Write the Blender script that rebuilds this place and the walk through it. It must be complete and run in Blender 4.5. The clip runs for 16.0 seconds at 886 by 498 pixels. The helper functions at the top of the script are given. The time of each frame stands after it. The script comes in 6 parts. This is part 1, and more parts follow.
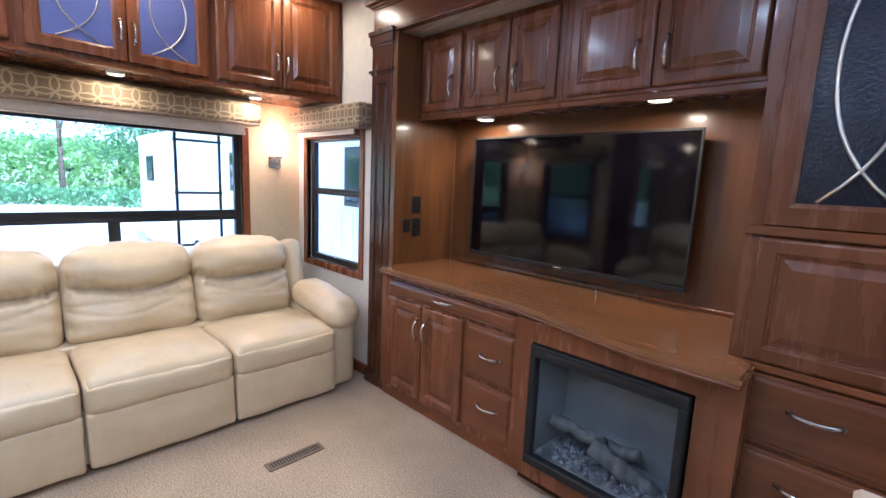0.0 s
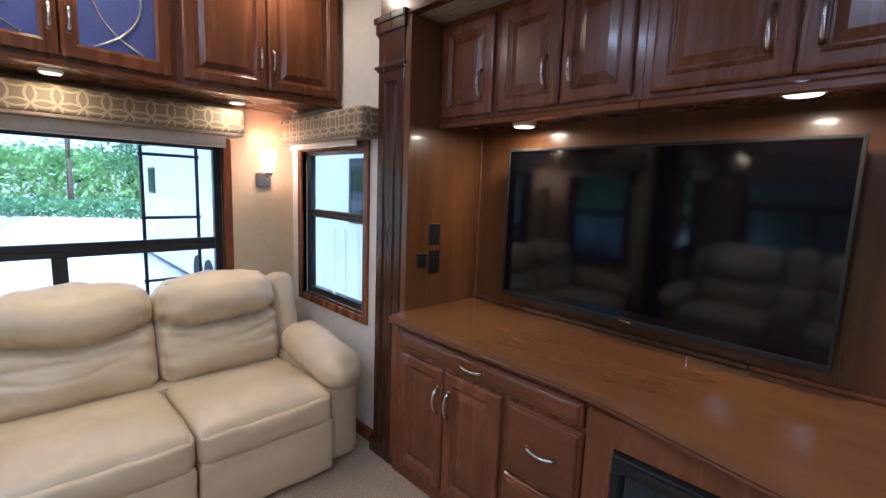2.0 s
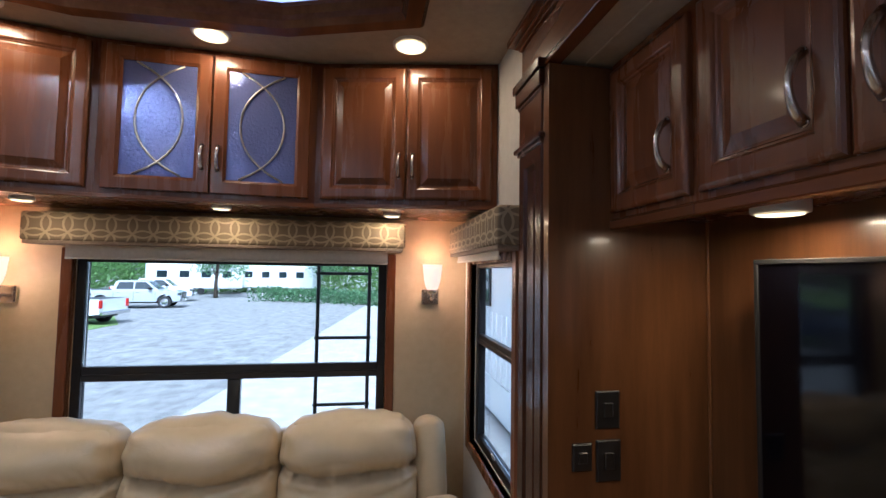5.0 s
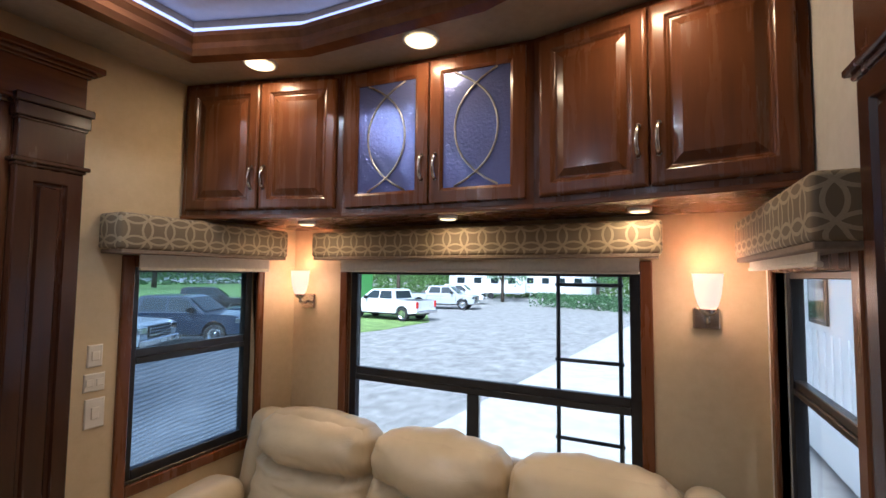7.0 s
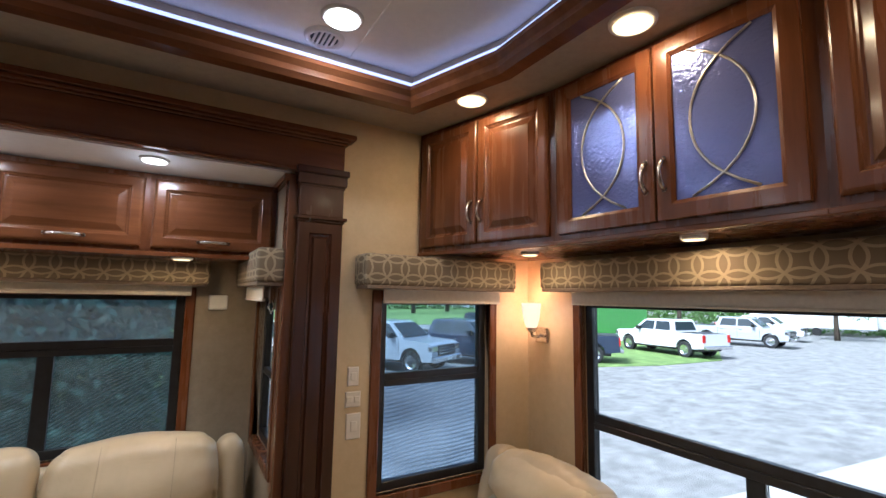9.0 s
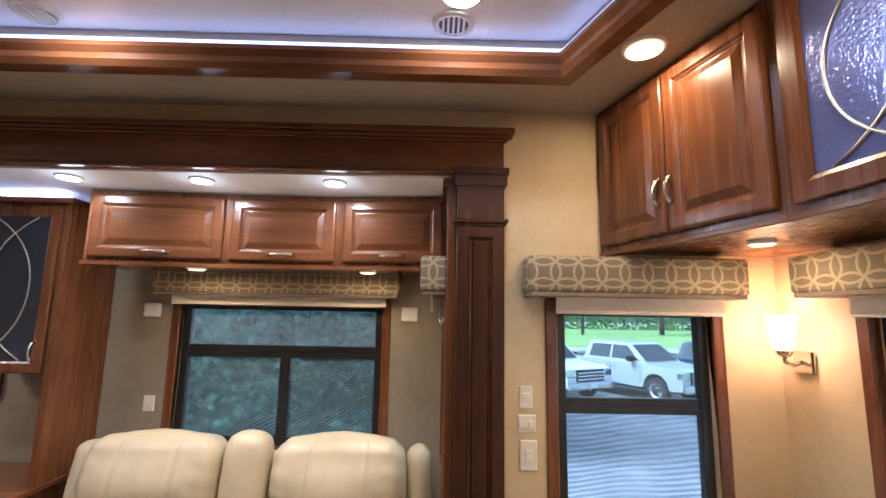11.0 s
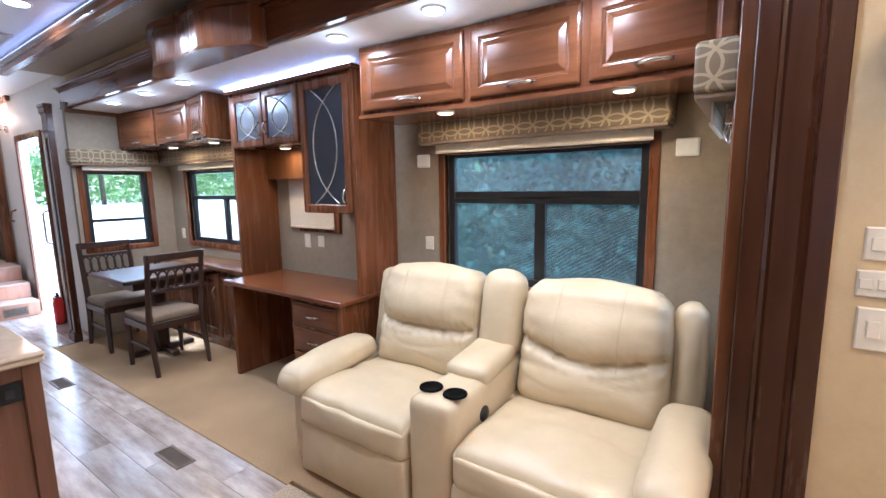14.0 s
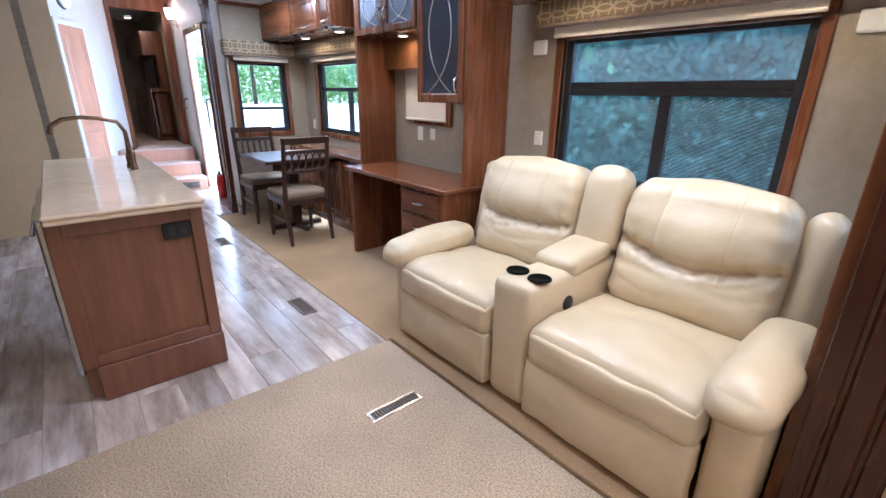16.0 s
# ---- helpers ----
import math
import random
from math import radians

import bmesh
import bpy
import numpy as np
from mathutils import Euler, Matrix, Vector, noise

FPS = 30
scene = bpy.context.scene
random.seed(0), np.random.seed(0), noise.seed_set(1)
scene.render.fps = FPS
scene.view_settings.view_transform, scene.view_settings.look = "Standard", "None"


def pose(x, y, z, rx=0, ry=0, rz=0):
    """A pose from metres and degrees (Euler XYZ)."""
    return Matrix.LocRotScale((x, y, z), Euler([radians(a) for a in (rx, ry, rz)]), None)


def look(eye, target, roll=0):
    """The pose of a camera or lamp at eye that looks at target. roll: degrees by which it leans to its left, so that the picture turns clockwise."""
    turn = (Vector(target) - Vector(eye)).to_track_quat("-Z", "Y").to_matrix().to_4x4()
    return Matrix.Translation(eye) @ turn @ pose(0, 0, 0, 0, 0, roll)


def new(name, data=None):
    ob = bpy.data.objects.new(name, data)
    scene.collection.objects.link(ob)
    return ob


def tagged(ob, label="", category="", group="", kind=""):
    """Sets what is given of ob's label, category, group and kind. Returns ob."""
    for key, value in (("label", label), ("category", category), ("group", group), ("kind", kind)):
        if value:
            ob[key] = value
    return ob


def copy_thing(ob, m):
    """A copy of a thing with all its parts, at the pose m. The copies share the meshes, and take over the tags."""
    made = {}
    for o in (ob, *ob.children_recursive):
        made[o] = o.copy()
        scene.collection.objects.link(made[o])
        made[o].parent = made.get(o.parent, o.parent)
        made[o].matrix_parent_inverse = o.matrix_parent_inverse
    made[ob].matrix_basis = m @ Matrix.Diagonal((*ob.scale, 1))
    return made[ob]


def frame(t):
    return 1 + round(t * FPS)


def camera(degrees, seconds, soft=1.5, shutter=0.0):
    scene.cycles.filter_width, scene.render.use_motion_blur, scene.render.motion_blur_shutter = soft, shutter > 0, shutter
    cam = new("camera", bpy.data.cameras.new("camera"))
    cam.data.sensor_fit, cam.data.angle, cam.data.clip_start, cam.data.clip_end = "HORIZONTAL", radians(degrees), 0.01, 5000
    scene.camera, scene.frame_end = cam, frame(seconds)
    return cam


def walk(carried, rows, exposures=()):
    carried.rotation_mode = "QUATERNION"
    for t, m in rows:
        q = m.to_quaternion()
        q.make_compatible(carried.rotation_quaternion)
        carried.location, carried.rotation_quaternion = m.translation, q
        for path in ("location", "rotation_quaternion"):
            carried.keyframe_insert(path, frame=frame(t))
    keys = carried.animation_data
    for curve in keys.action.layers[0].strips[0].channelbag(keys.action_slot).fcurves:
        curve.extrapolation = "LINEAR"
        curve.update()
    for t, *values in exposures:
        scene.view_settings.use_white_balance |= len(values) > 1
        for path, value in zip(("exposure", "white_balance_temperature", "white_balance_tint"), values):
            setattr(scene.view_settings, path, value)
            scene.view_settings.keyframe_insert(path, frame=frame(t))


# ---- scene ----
cam = camera(89.87, 16.0)
# seconds, x, y, z, yaw, pitch, roll
ROWS = [
    (0.0, 0.0780, 0.0270, 1.4001, 45.242, -8.725, -2.449),
    (0.5, -0.0475, 0.0532, 1.4040, 45.173, -8.648, -2.404),
    (1.0, -0.1758, 0.1493, 1.4274, 45.165, -8.613, -2.234),
    (1.5, -0.3178, 0.2830, 1.4488, 45.183, -8.394, -2.267),
    (2.0, -0.4251, 0.3937, 1.4731, 46.171, -7.766, -2.055),
    (2.5, -0.5229, 0.5063, 1.5200, 51.058, -6.386, -1.650),
    (3.0, -0.5998, 0.6435, 1.5489, 54.829, -3.765, -1.367),
    (3.5, -0.6712, 0.7996, 1.5777, 60.678, -0.859, -1.126),
    (6.0, -1.0494, 1.4090, 1.6397, 97.582, 3.207, -0.768),
    (6.5, -1.1626, 1.4193, 1.6397, 107.546, 3.235, -0.792),
    (7.0, -1.2689, 1.4106, 1.6591, 115.487, 3.337, -0.592),
    (7.5, -1.3503, 1.4395, 1.6717, 122.409, 3.609, -0.356),
    (8.0, -1.4174, 1.4828, 1.6822, 130.680, 4.359, -0.486),
    (8.5, -1.4891, 1.4858, 1.6894, 140.084, 5.382, -0.848),
    (9.0, -1.5614, 1.4363, 1.6950, 149.206, 6.308, -0.963),
    (11.5, -1.9565, 1.2046, 1.6324, 185.168, 7.908, -0.893),
    (12.0, -1.9524, 1.1218, 1.6019, 190.893, 5.450, -0.513),
    (12.5, -1.9768, 1.0927, 1.5662, 197.094, 1.347, -0.196),
    (13.0, -1.9932, 1.0561, 1.5392, 204.888, -3.610, 0.394),
    (13.5, -1.9901, 1.0022, 1.5169, 210.839, -6.818, 0.941),
    (14.0, -2.0296, 0.9430, 1.4840, 214.546, -8.106, 0.864),
    (14.5, -2.0752, 0.8942, 1.4467, 217.999, -10.262, 0.759),
    (15.0, -2.1050, 0.8747, 1.4063, 222.738, -13.350, 0.603),
    (15.5, -2.1281, 0.9001, 1.3848, 226.608, -16.476, 0.424),
    (16.0, -2.1447, 0.9380, 1.3653, 230.010, -19.200, -0.744),
]
# seconds, stops, kelvin, tint
EXPOSURES = [(0.0, 2.5, 4380, 9), (2.0, 1.88, 4450, 10), (2.5, 1.65, 4500, 9), (3.5, 1.5, 4650, 9), (6.0, 0.95, 4900, 9), (7.0, 1.12, 5100, 10), (8.0, 1.06, 4950, 9), (8.5, 1.1, 4900, 8), (9.0, 1.25, 5200, 10), (11.5, 2.25, 5150, 10), (12.5, 2.42, 4750, 10), (14.5, 2.5, 4700, 10), (16.0, 2.5, 4550, 10)]
walk(cam, [(t, pose(x, y, z, 90 + pitch, roll, yaw)) for t, x, y, z, yaw, pitch, roll in ROWS], EXPOSURES)

# ---- world, sun, exposure ----
world = bpy.data.worlds.new("overcast_sky")
scene.world = world
world.use_nodes = True
wn = world.node_tree.nodes
sky = wn.new("ShaderNodeTexSky")
sky.sky_type = "NISHITA"
sky.sun_disc = False
sky.sun_elevation, sky.sun_rotation = radians(50), radians(84)
sky.air_density, sky.dust_density, sky.ozone_density = 1.0, 3.0, 1.0
soft_sky = wn.new("ShaderNodeHueSaturation")
soft_sky.inputs["Saturation"].default_value = 0.45
world.node_tree.links.new(sky.outputs[0], soft_sky.inputs["Color"])
world.node_tree.links.new(soft_sky.outputs[0], wn["Background"].inputs[0])
wn["Background"].inputs[1].default_value = 0.15
sun = new("sun", bpy.data.lights.new("sun", "SUN"))
sun.data.energy, sun.data.angle, sun.data.color = 2.6, radians(14), (1.0, 0.96, 0.9)
sun.matrix_world = look((0, 0, 0), (-0.62, -0.06, -0.78))


# ---- materials ----
def material(name, base=(0.8, 0.8, 0.8), rough=0.5, metal=0.0):
    mat = bpy.data.materials.new(name)
    mat.use_nodes = True
    b = mat.node_tree.nodes["Principled BSDF"]
    b.inputs["Base Color"].default_value = (*base, 1)
    b.inputs["Roughness"].default_value = rough
    b.inputs["Metallic"].default_value = metal
    return mat, mat.node_tree.nodes, mat.node_tree.links, b


def textured(name, dark, light, rough=0.5, scale=(8, 8, 8), detail=6, bump=0.1, bump_scale=None, bump_dist=0.002, stain=0.12, coat=0.0, metal=0.0, rough_var=0.08, per_object=0.0):
    """A base colour that wanders between two tones, a coarse stain, fine relief."""
    mat, n, l, b = material(name, light, rough, metal)
    co = n.new("ShaderNodeTexCoord")
    mp = n.new("ShaderNodeMapping")
    mp.inputs["Scale"].default_value = scale
    l.new(co.outputs["Object"], mp.inputs[0])
    noise_a = n.new("ShaderNodeTexNoise")
    noise_a.inputs["Scale"].default_value = 1.0
    noise_a.inputs["Detail"].default_value = detail
    noise_a.inputs["Roughness"].default_value = 0.65
    l.new(mp.outputs[0], noise_a.inputs["Vector"])
    ramp = n.new("ShaderNodeValToRGB")
    ramp.color_ramp.elements[0].position, ramp.color_ramp.elements[1].position = 0.3, 0.7
    ramp.color_ramp.elements[0].color, ramp.color_ramp.elements[1].color = (*dark, 1), (*light, 1)
    l.new(noise_a.outputs["Fac"], ramp.inputs[0])
    noise_b = n.new("ShaderNodeTexNoise")
    noise_b.inputs["Scale"].default_value = 1.7
    noise_b.inputs["Detail"].default_value = 3
    l.new(co.outputs["Object"], noise_b.inputs["Vector"])
    val = n.new("ShaderNodeMapRange")
    val.inputs["From Min"].default_value, val.inputs["From Max"].default_value = 0.3, 0.7
    val.inputs["To Min"].default_value, val.inputs["To Max"].default_value = 1 - stain, 1 + stain
    l.new(noise_b.outputs["Fac"], val.inputs[0])
    out = val.outputs[0]
    if per_object:
        info = n.new("ShaderNodeObjectInfo")
        vary = n.new("ShaderNodeMapRange")
        vary.inputs["To Min"].default_value, vary.inputs["To Max"].default_value = 1 - per_object, 1 + per_object
        l.new(info.outputs["Random"], vary.inputs[0])
        shift = n.new("ShaderNodeMath")
        shift.operation = "MULTIPLY"
        shift.inputs[1].default_value = 40.0
        l.new(info.outputs["Random"], shift.inputs[0]), l.new(shift.outputs[0], mp.inputs["Location"])
        mul = n.new("ShaderNodeMath")
        mul.operation = "MULTIPLY"
        l.new(out, mul.inputs[0]), l.new(vary.outputs[0], mul.inputs[1])
        out = mul.outputs[0]
    hsv = n.new("ShaderNodeHueSaturation")
    l.new(ramp.outputs[0], hsv.inputs["Color"]), l.new(out, hsv.inputs["Value"])
    l.new(hsv.outputs[0], b.inputs["Base Color"])
    rr = n.new("ShaderNodeMapRange")
    rr.inputs["To Min"].default_value, rr.inputs["To Max"].default_value = max(0.02, rough - rough_var), rough + rough_var
    l.new(noise_a.outputs["Fac"], rr.inputs[0]), l.new(rr.outputs[0], b.inputs["Roughness"])
    if bump:
        src = noise_a
        if bump_scale:
            src = n.new("ShaderNodeTexNoise")
            src.inputs["Scale"].default_value = bump_scale
            src.inputs["Detail"].default_value = 4
            l.new(co.outputs["Object"], src.inputs["Vector"])
        bp = n.new("ShaderNodeBump")
        bp.inputs["Strength"].default_value, bp.inputs["Distance"].default_value = bump, bump_dist
        l.new(src.outputs["Fac"], bp.inputs["Height"]), l.new(bp.outputs[0], b.inputs["Normal"])
    b.inputs["Coat Weight"].default_value = coat
    b.inputs["Coat Roughness"].default_value = 0.1
    return mat


CH_D, CH_L = (0.106, 0.0370, 0.0130), (0.182, 0.0650, 0.0228)
WOOD_V = textured("cherry_wood_upright_grain", CH_D, CH_L, 0.27, (15, 15, 1.3), 9, 0.08, None, 0.001, 0.25, 0.15, per_object=0.12)
WOOD_H = textured("cherry_wood_level_grain", CH_D, CH_L, 0.23, (1.3, 15, 15), 9, 0.08, None, 0.001, 0.25, 0.15, per_object=0.12)
WOOD_DARK = textured("dark_cherry_wood", (0.033, 0.0115, 0.0054), (0.062, 0.0220, 0.0100), 0.26, (12, 12, 1), 8, 0.06, None, 0.001, 0.25, 0.1)
WOOD_TOP = textured("cherry_counter_wood", (0.158, 0.068, 0.023), (0.205, 0.090, 0.031), 0.22, (1.3, 9, 9), 5, 0.0, None, 0.001, 0.18, 0.3)
WOOD_BACK = textured("cherry_panel_veneer", (0.082, 0.034, 0.0110), (0.150, 0.064, 0.0210), 0.3, (16, 16, 1.6), 7, 0.05, None, 0.001, 0.2, 0.3)
for wood in (WOOD_V, WOOD_H, WOOD_DARK, WOOD_BACK):
    wood.node_tree.nodes["Principled BSDF"].inputs["Specular IOR Level"].default_value = 0.36
WOOD_CHAIR = textured("dark_stained_wood", (0.022, 0.010, 0.006), (0.055, 0.026, 0.016), 0.4, (20, 20, 3), 6, 0.06, None, 0.001, 0.15, 0.2)
WOOD_ISLE = textured("island_cherry_wood", (0.105, 0.042, 0.020), (0.185, 0.077, 0.037), 0.38, (24, 24, 2), 8, 0.06, None, 0.001, 0.15, 0.2)
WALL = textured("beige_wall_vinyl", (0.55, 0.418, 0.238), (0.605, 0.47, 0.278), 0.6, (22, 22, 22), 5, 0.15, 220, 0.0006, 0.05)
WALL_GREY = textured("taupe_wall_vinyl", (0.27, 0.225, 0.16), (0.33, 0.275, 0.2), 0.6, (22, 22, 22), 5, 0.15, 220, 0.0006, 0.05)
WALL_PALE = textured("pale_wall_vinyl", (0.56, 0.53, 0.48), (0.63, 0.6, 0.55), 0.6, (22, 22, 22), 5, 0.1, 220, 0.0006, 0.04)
SOFFIT = textured("taupe_soffit_vinyl", (0.36, 0.30, 0.228), (0.43, 0.36, 0.276), 0.65, (30, 30, 30), 5, 0.1, 200, 0.0006, 0.05)
CEILING = textured("white_ceiling_vinyl", (0.84, 0.84, 0.84), (0.89, 0.89, 0.89), 0.55, (30, 30, 30), 4, 0.1, 260, 0.0005, 0.03)
CARPET = textured("beige_loop_carpet", (0.165, 0.118, 0.072), (0.62, 0.485, 0.335), 0.95, (130, 130, 130), 6, 0.4, 200, 0.005, 0.18)
CARPET_TAN = textured("tan_slide_carpet", (0.29, 0.19, 0.095), (0.50, 0.345, 0.185), 0.95, (150, 150, 150), 4, 0.8, 200, 0.007, 0.15)
PLANK = textured("weathered_vinyl_plank", (0.2, 0.16, 0.135), (0.42, 0.36, 0.32), 0.34, (2.2, 15, 15), 9, 0.1, None, 0.0012, 0.28, 0.0, per_object=0.22)
LEATHER = textured("cream_leather", (0.545, 0.44, 0.272), (0.62, 0.508, 0.33), 0.33, (5, 5, 5), 3, 0.12, 170, 0.0012, 0.05, 0.12, rough_var=0.05)


def crease_leather(mat):
    """Shallow branching creases under the fine grain."""
    n, l = mat.node_tree.nodes, mat.node_tree.links
    b = n["Principled BSDF"]
    co = n.new("ShaderNodeTexCoord")
    mp = n.new("ShaderNodeMapping")
    mp.inputs["Scale"].default_value = (1.0, 1.0, 1.7)
    l.new(co.outputs["Object"], mp.inputs[0])
    warp = n.new("ShaderNodeTexNoise")
    warp.inputs["Scale"].default_value, warp.inputs["Detail"].default_value = 5.0, 3
    warp.inputs["Distortion"].default_value = 1.2
    l.new(mp.outputs[0], warp.inputs["Vector"])
    ridge = n.new("ShaderNodeMath")
    ridge.operation = "PINGPONG"
    ridge.inputs[1].default_value = 0.09
    l.new(warp.outputs["Fac"], ridge.inputs[0])
    old = b.inputs["Normal"].links[0].from_socket
    bp = n.new("ShaderNodeBump")
    bp.inputs["Strength"].default_value, bp.inputs["Distance"].default_value = 0.26, 0.014
    l.new(ridge.outputs[0], bp.inputs["Height"]), l.new(old, bp.inputs["Normal"]), l.new(bp.outputs[0], b.inputs["Normal"])


crease_leather(LEATHER)
SEAM = material("leather_seam_thread", (0.47, 0.38, 0.25), 0.6)[0]
SHADE = textured("cream_shade_cloth", (0.62, 0.56, 0.45), (0.7, 0.64, 0.52), 0.8, (60, 60, 60), 3, 0.2, 300, 0.0005, 0.04)
BLACK = textured("black_window_aluminium", (0.010, 0.010, 0.011), (0.02, 0.02, 0.022), 0.35, (20, 20, 20), 3, 0.0, None, 0.001, 0.1, 0.0, 0.0)
PLASTIC = textured("ivory_plastic", (0.66, 0.6, 0.5), (0.72, 0.66, 0.55), 0.4, (10, 10, 10), 2, 0.0, None, 0.001, 0.03)
WHITE_PL = textured("white_plastic", (0.7, 0.69, 0.66), (0.78, 0.77, 0.74), 0.45, (10, 10, 10), 2, 0.0, None, 0.001, 0.03)
MATT_BLACK = textured("matt_black_plastic", (0.003, 0.003, 0.003), (0.006, 0.006, 0.006), 0.7, (12, 12, 12), 2, 0.0, None, 0.001, 0.1)
BLACK_PL = textured("black_plastic", (0.008, 0.008, 0.008), (0.02, 0.019, 0.018), 0.4, (12, 12, 12), 2, 0.0, None, 0.001, 0.1)
NICKEL = textured("brushed_nickel", (0.55, 0.5, 0.44), (0.7, 0.66, 0.6), 0.24, (60, 60, 60), 3, 0.0, None, 0.001, 0.05, 0.0, 1.0)
BRONZE = textured("oil_rubbed_bronze", (0.16, 0.10, 0.06), (0.3, 0.2, 0.12), 0.3, (40, 40, 40), 3, 0.0, None, 0.001, 0.08, 0.0, 1.0)
STEEL = textured("stainless_steel", (0.5, 0.52, 0.55), (0.62, 0.64, 0.67), 0.22, (3, 3, 90), 3, 0.0, None, 0.001, 0.05, 0.0, 1.0)
QUARTZ = textured("cream_solid_counter", (0.58, 0.445, 0.305), (0.67, 0.535, 0.39), 0.12, (14, 14, 14), 8, 0.0, None, 0.001, 0.08, 0.1)
SEAT_CLOTH = textured("taupe_seat_cloth", (0.17, 0.125, 0.086), (0.24, 0.18, 0.125), 0.85, (60, 60, 60), 4, 0.4, 260, 0.001, 0.08)
PINK_WOOD = textured("light_bath_door_wood", (0.40, 0.2, 0.12), (0.52, 0.28, 0.18), 0.4, (26, 26, 2), 7, 0.06, None, 0.001, 0.14)
STEP_CARPET = textured("rose_step_carpet", (0.45, 0.32, 0.25), (0.6, 0.46, 0.37), 0.95, (90, 90, 90), 4, 0.8, 170, 0.008, 0.08)
GRAVEL = textured("grey_gravel", (0.19, 0.187, 0.178), (0.33, 0.325, 0.31), 0.9, (2.6, 4.0, 3.0), 14, 0.7, 30, 0.03, 0.2)
CONCRETE = textured("pale_concrete", (0.38, 0.37, 0.345), (0.50, 0.49, 0.46), 0.85, (3, 3, 3), 8, 0.2, 40, 0.004, 0.08)
GRASS = textured("mown_grass", (0.11, 0.20, 0.045), (0.24, 0.34, 0.10), 0.9, (2.5, 2.5, 2.5), 10, 0.8, 30, 0.03, 0.25)
LEAF_PALE = textured("silvery_thicket_leaf", (0.065, 0.14, 0.105), (0.17, 0.30, 0.23), 0.5, (1.0, 1.0, 1.0), 4, 0.0, None, 0.001, 0.35)
# Far foliage gets a lighter leaf tone; its sunlight is put into the colour.
LEAF_FAR = textured("far_leaf_painted_sunlit", (0.17, 0.31, 0.10), (0.34, 0.50, 0.20), 0.6, (0.4, 0.4, 0.4), 4, 0.0, None, 0.001, 0.3)
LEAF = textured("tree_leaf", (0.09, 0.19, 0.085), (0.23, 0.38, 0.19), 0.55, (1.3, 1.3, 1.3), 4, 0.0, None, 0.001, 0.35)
for leaf_mat in (LEAF, LEAF_PALE, LEAF_FAR):
    ln, ll = leaf_mat.node_tree.nodes, leaf_mat.node_tree.links
    leaf_base = ln["Principled BSDF"].inputs["Base Color"].links[0].from_socket
    through_leaf, leaf_mix = ln.new("ShaderNodeBsdfTranslucent"), ln.new("ShaderNodeMixShader")
    leaf_mix.inputs[0].default_value = 0.45
    ll.new(leaf_base, through_leaf.inputs["Color"])
    ll.new(ln["Principled BSDF"].outputs[0], leaf_mix.inputs[1]), ll.new(through_leaf.outputs[0], leaf_mix.inputs[2])
    ll.new(leaf_mix.outputs[0], ln["Material Output"].inputs["Surface"])
BARK = textured("tree_bark", (0.05, 0.035, 0.025), (0.11, 0.085, 0.06), 0.9, (12, 12, 2), 6, 0.6, 20, 0.01, 0.2)
SIDING = textured("white_siding", (0.78, 0.79, 0.80), (0.84, 0.85, 0.86), 0.4, (2, 2, 2), 3, 0.0, None, 0.001, 0.04)
TYRE = textured("tyre_rubber", (0.012, 0.012, 0.012), (0.03, 0.03, 0.03), 0.85, (20, 20, 20), 3, 0.3, 60, 0.004, 0.1)
CHROME = material("vehicle_chrome", (0.7, 0.7, 0.72), 0.12, 1.0)[0]
CAR_GLASS = material("vehicle_dark_glass", (0.02, 0.03, 0.035), 0.06)[0]
TAIL_RED = material("tail_light_red", (0.5, 0.02, 0.015), 0.2)[0]
LOG = textured("grey_log_bark", (0.04, 0.036, 0.034), (0.17, 0.165, 0.16), 0.8, (30, 30, 6), 7, 0.7, 60, 0.006, 0.2)
EMBER = textured("ash_ember_bed", (0.02, 0.02, 0.022), (0.28, 0.29, 0.31), 0.6, (70, 70, 70), 6, 1.0, 90, 0.01, 0.2)


def paint(name, base):
    mat, n, l, b = material(name, base, 0.28)
    b.inputs["Coat Weight"].default_value = 0.6
    return mat


def glow(name, base, strength):
    mat, n, l, b = material(name, base, 0.4)
    b.inputs["Emission Color"].default_value = (*base, 1)
    b.inputs["Emission Strength"].default_value = strength
    return mat


def glass(name, tint, rough=0.0, clear=1.0):
    mat, n, l, b = material(name, tint, rough)
    b.inputs["Transmission Weight"].default_value = clear
    b.inputs["IOR"].default_value = 1.12
    return mat


def cabinet_glass(name, base, rough, metal):
    """Seeded, mirror-like cabinet glass."""
    mat, n, l, b = material(name, base, rough, metal)
    co = n.new("ShaderNodeTexCoord")
    vo = n.new("ShaderNodeTexNoise")
    vo.inputs["Scale"].default_value, vo.inputs["Detail"].default_value = 85, 3
    bp = n.new("ShaderNodeBump")
    bp.inputs["Strength"].default_value, bp.inputs["Distance"].default_value = 0.8, 0.003
    l.new(co.outputs["Object"], vo.inputs["Vector"]), l.new(vo.outputs["Fac"], bp.inputs["Height"]), l.new(bp.outputs[0], b.inputs["Normal"])
    return mat


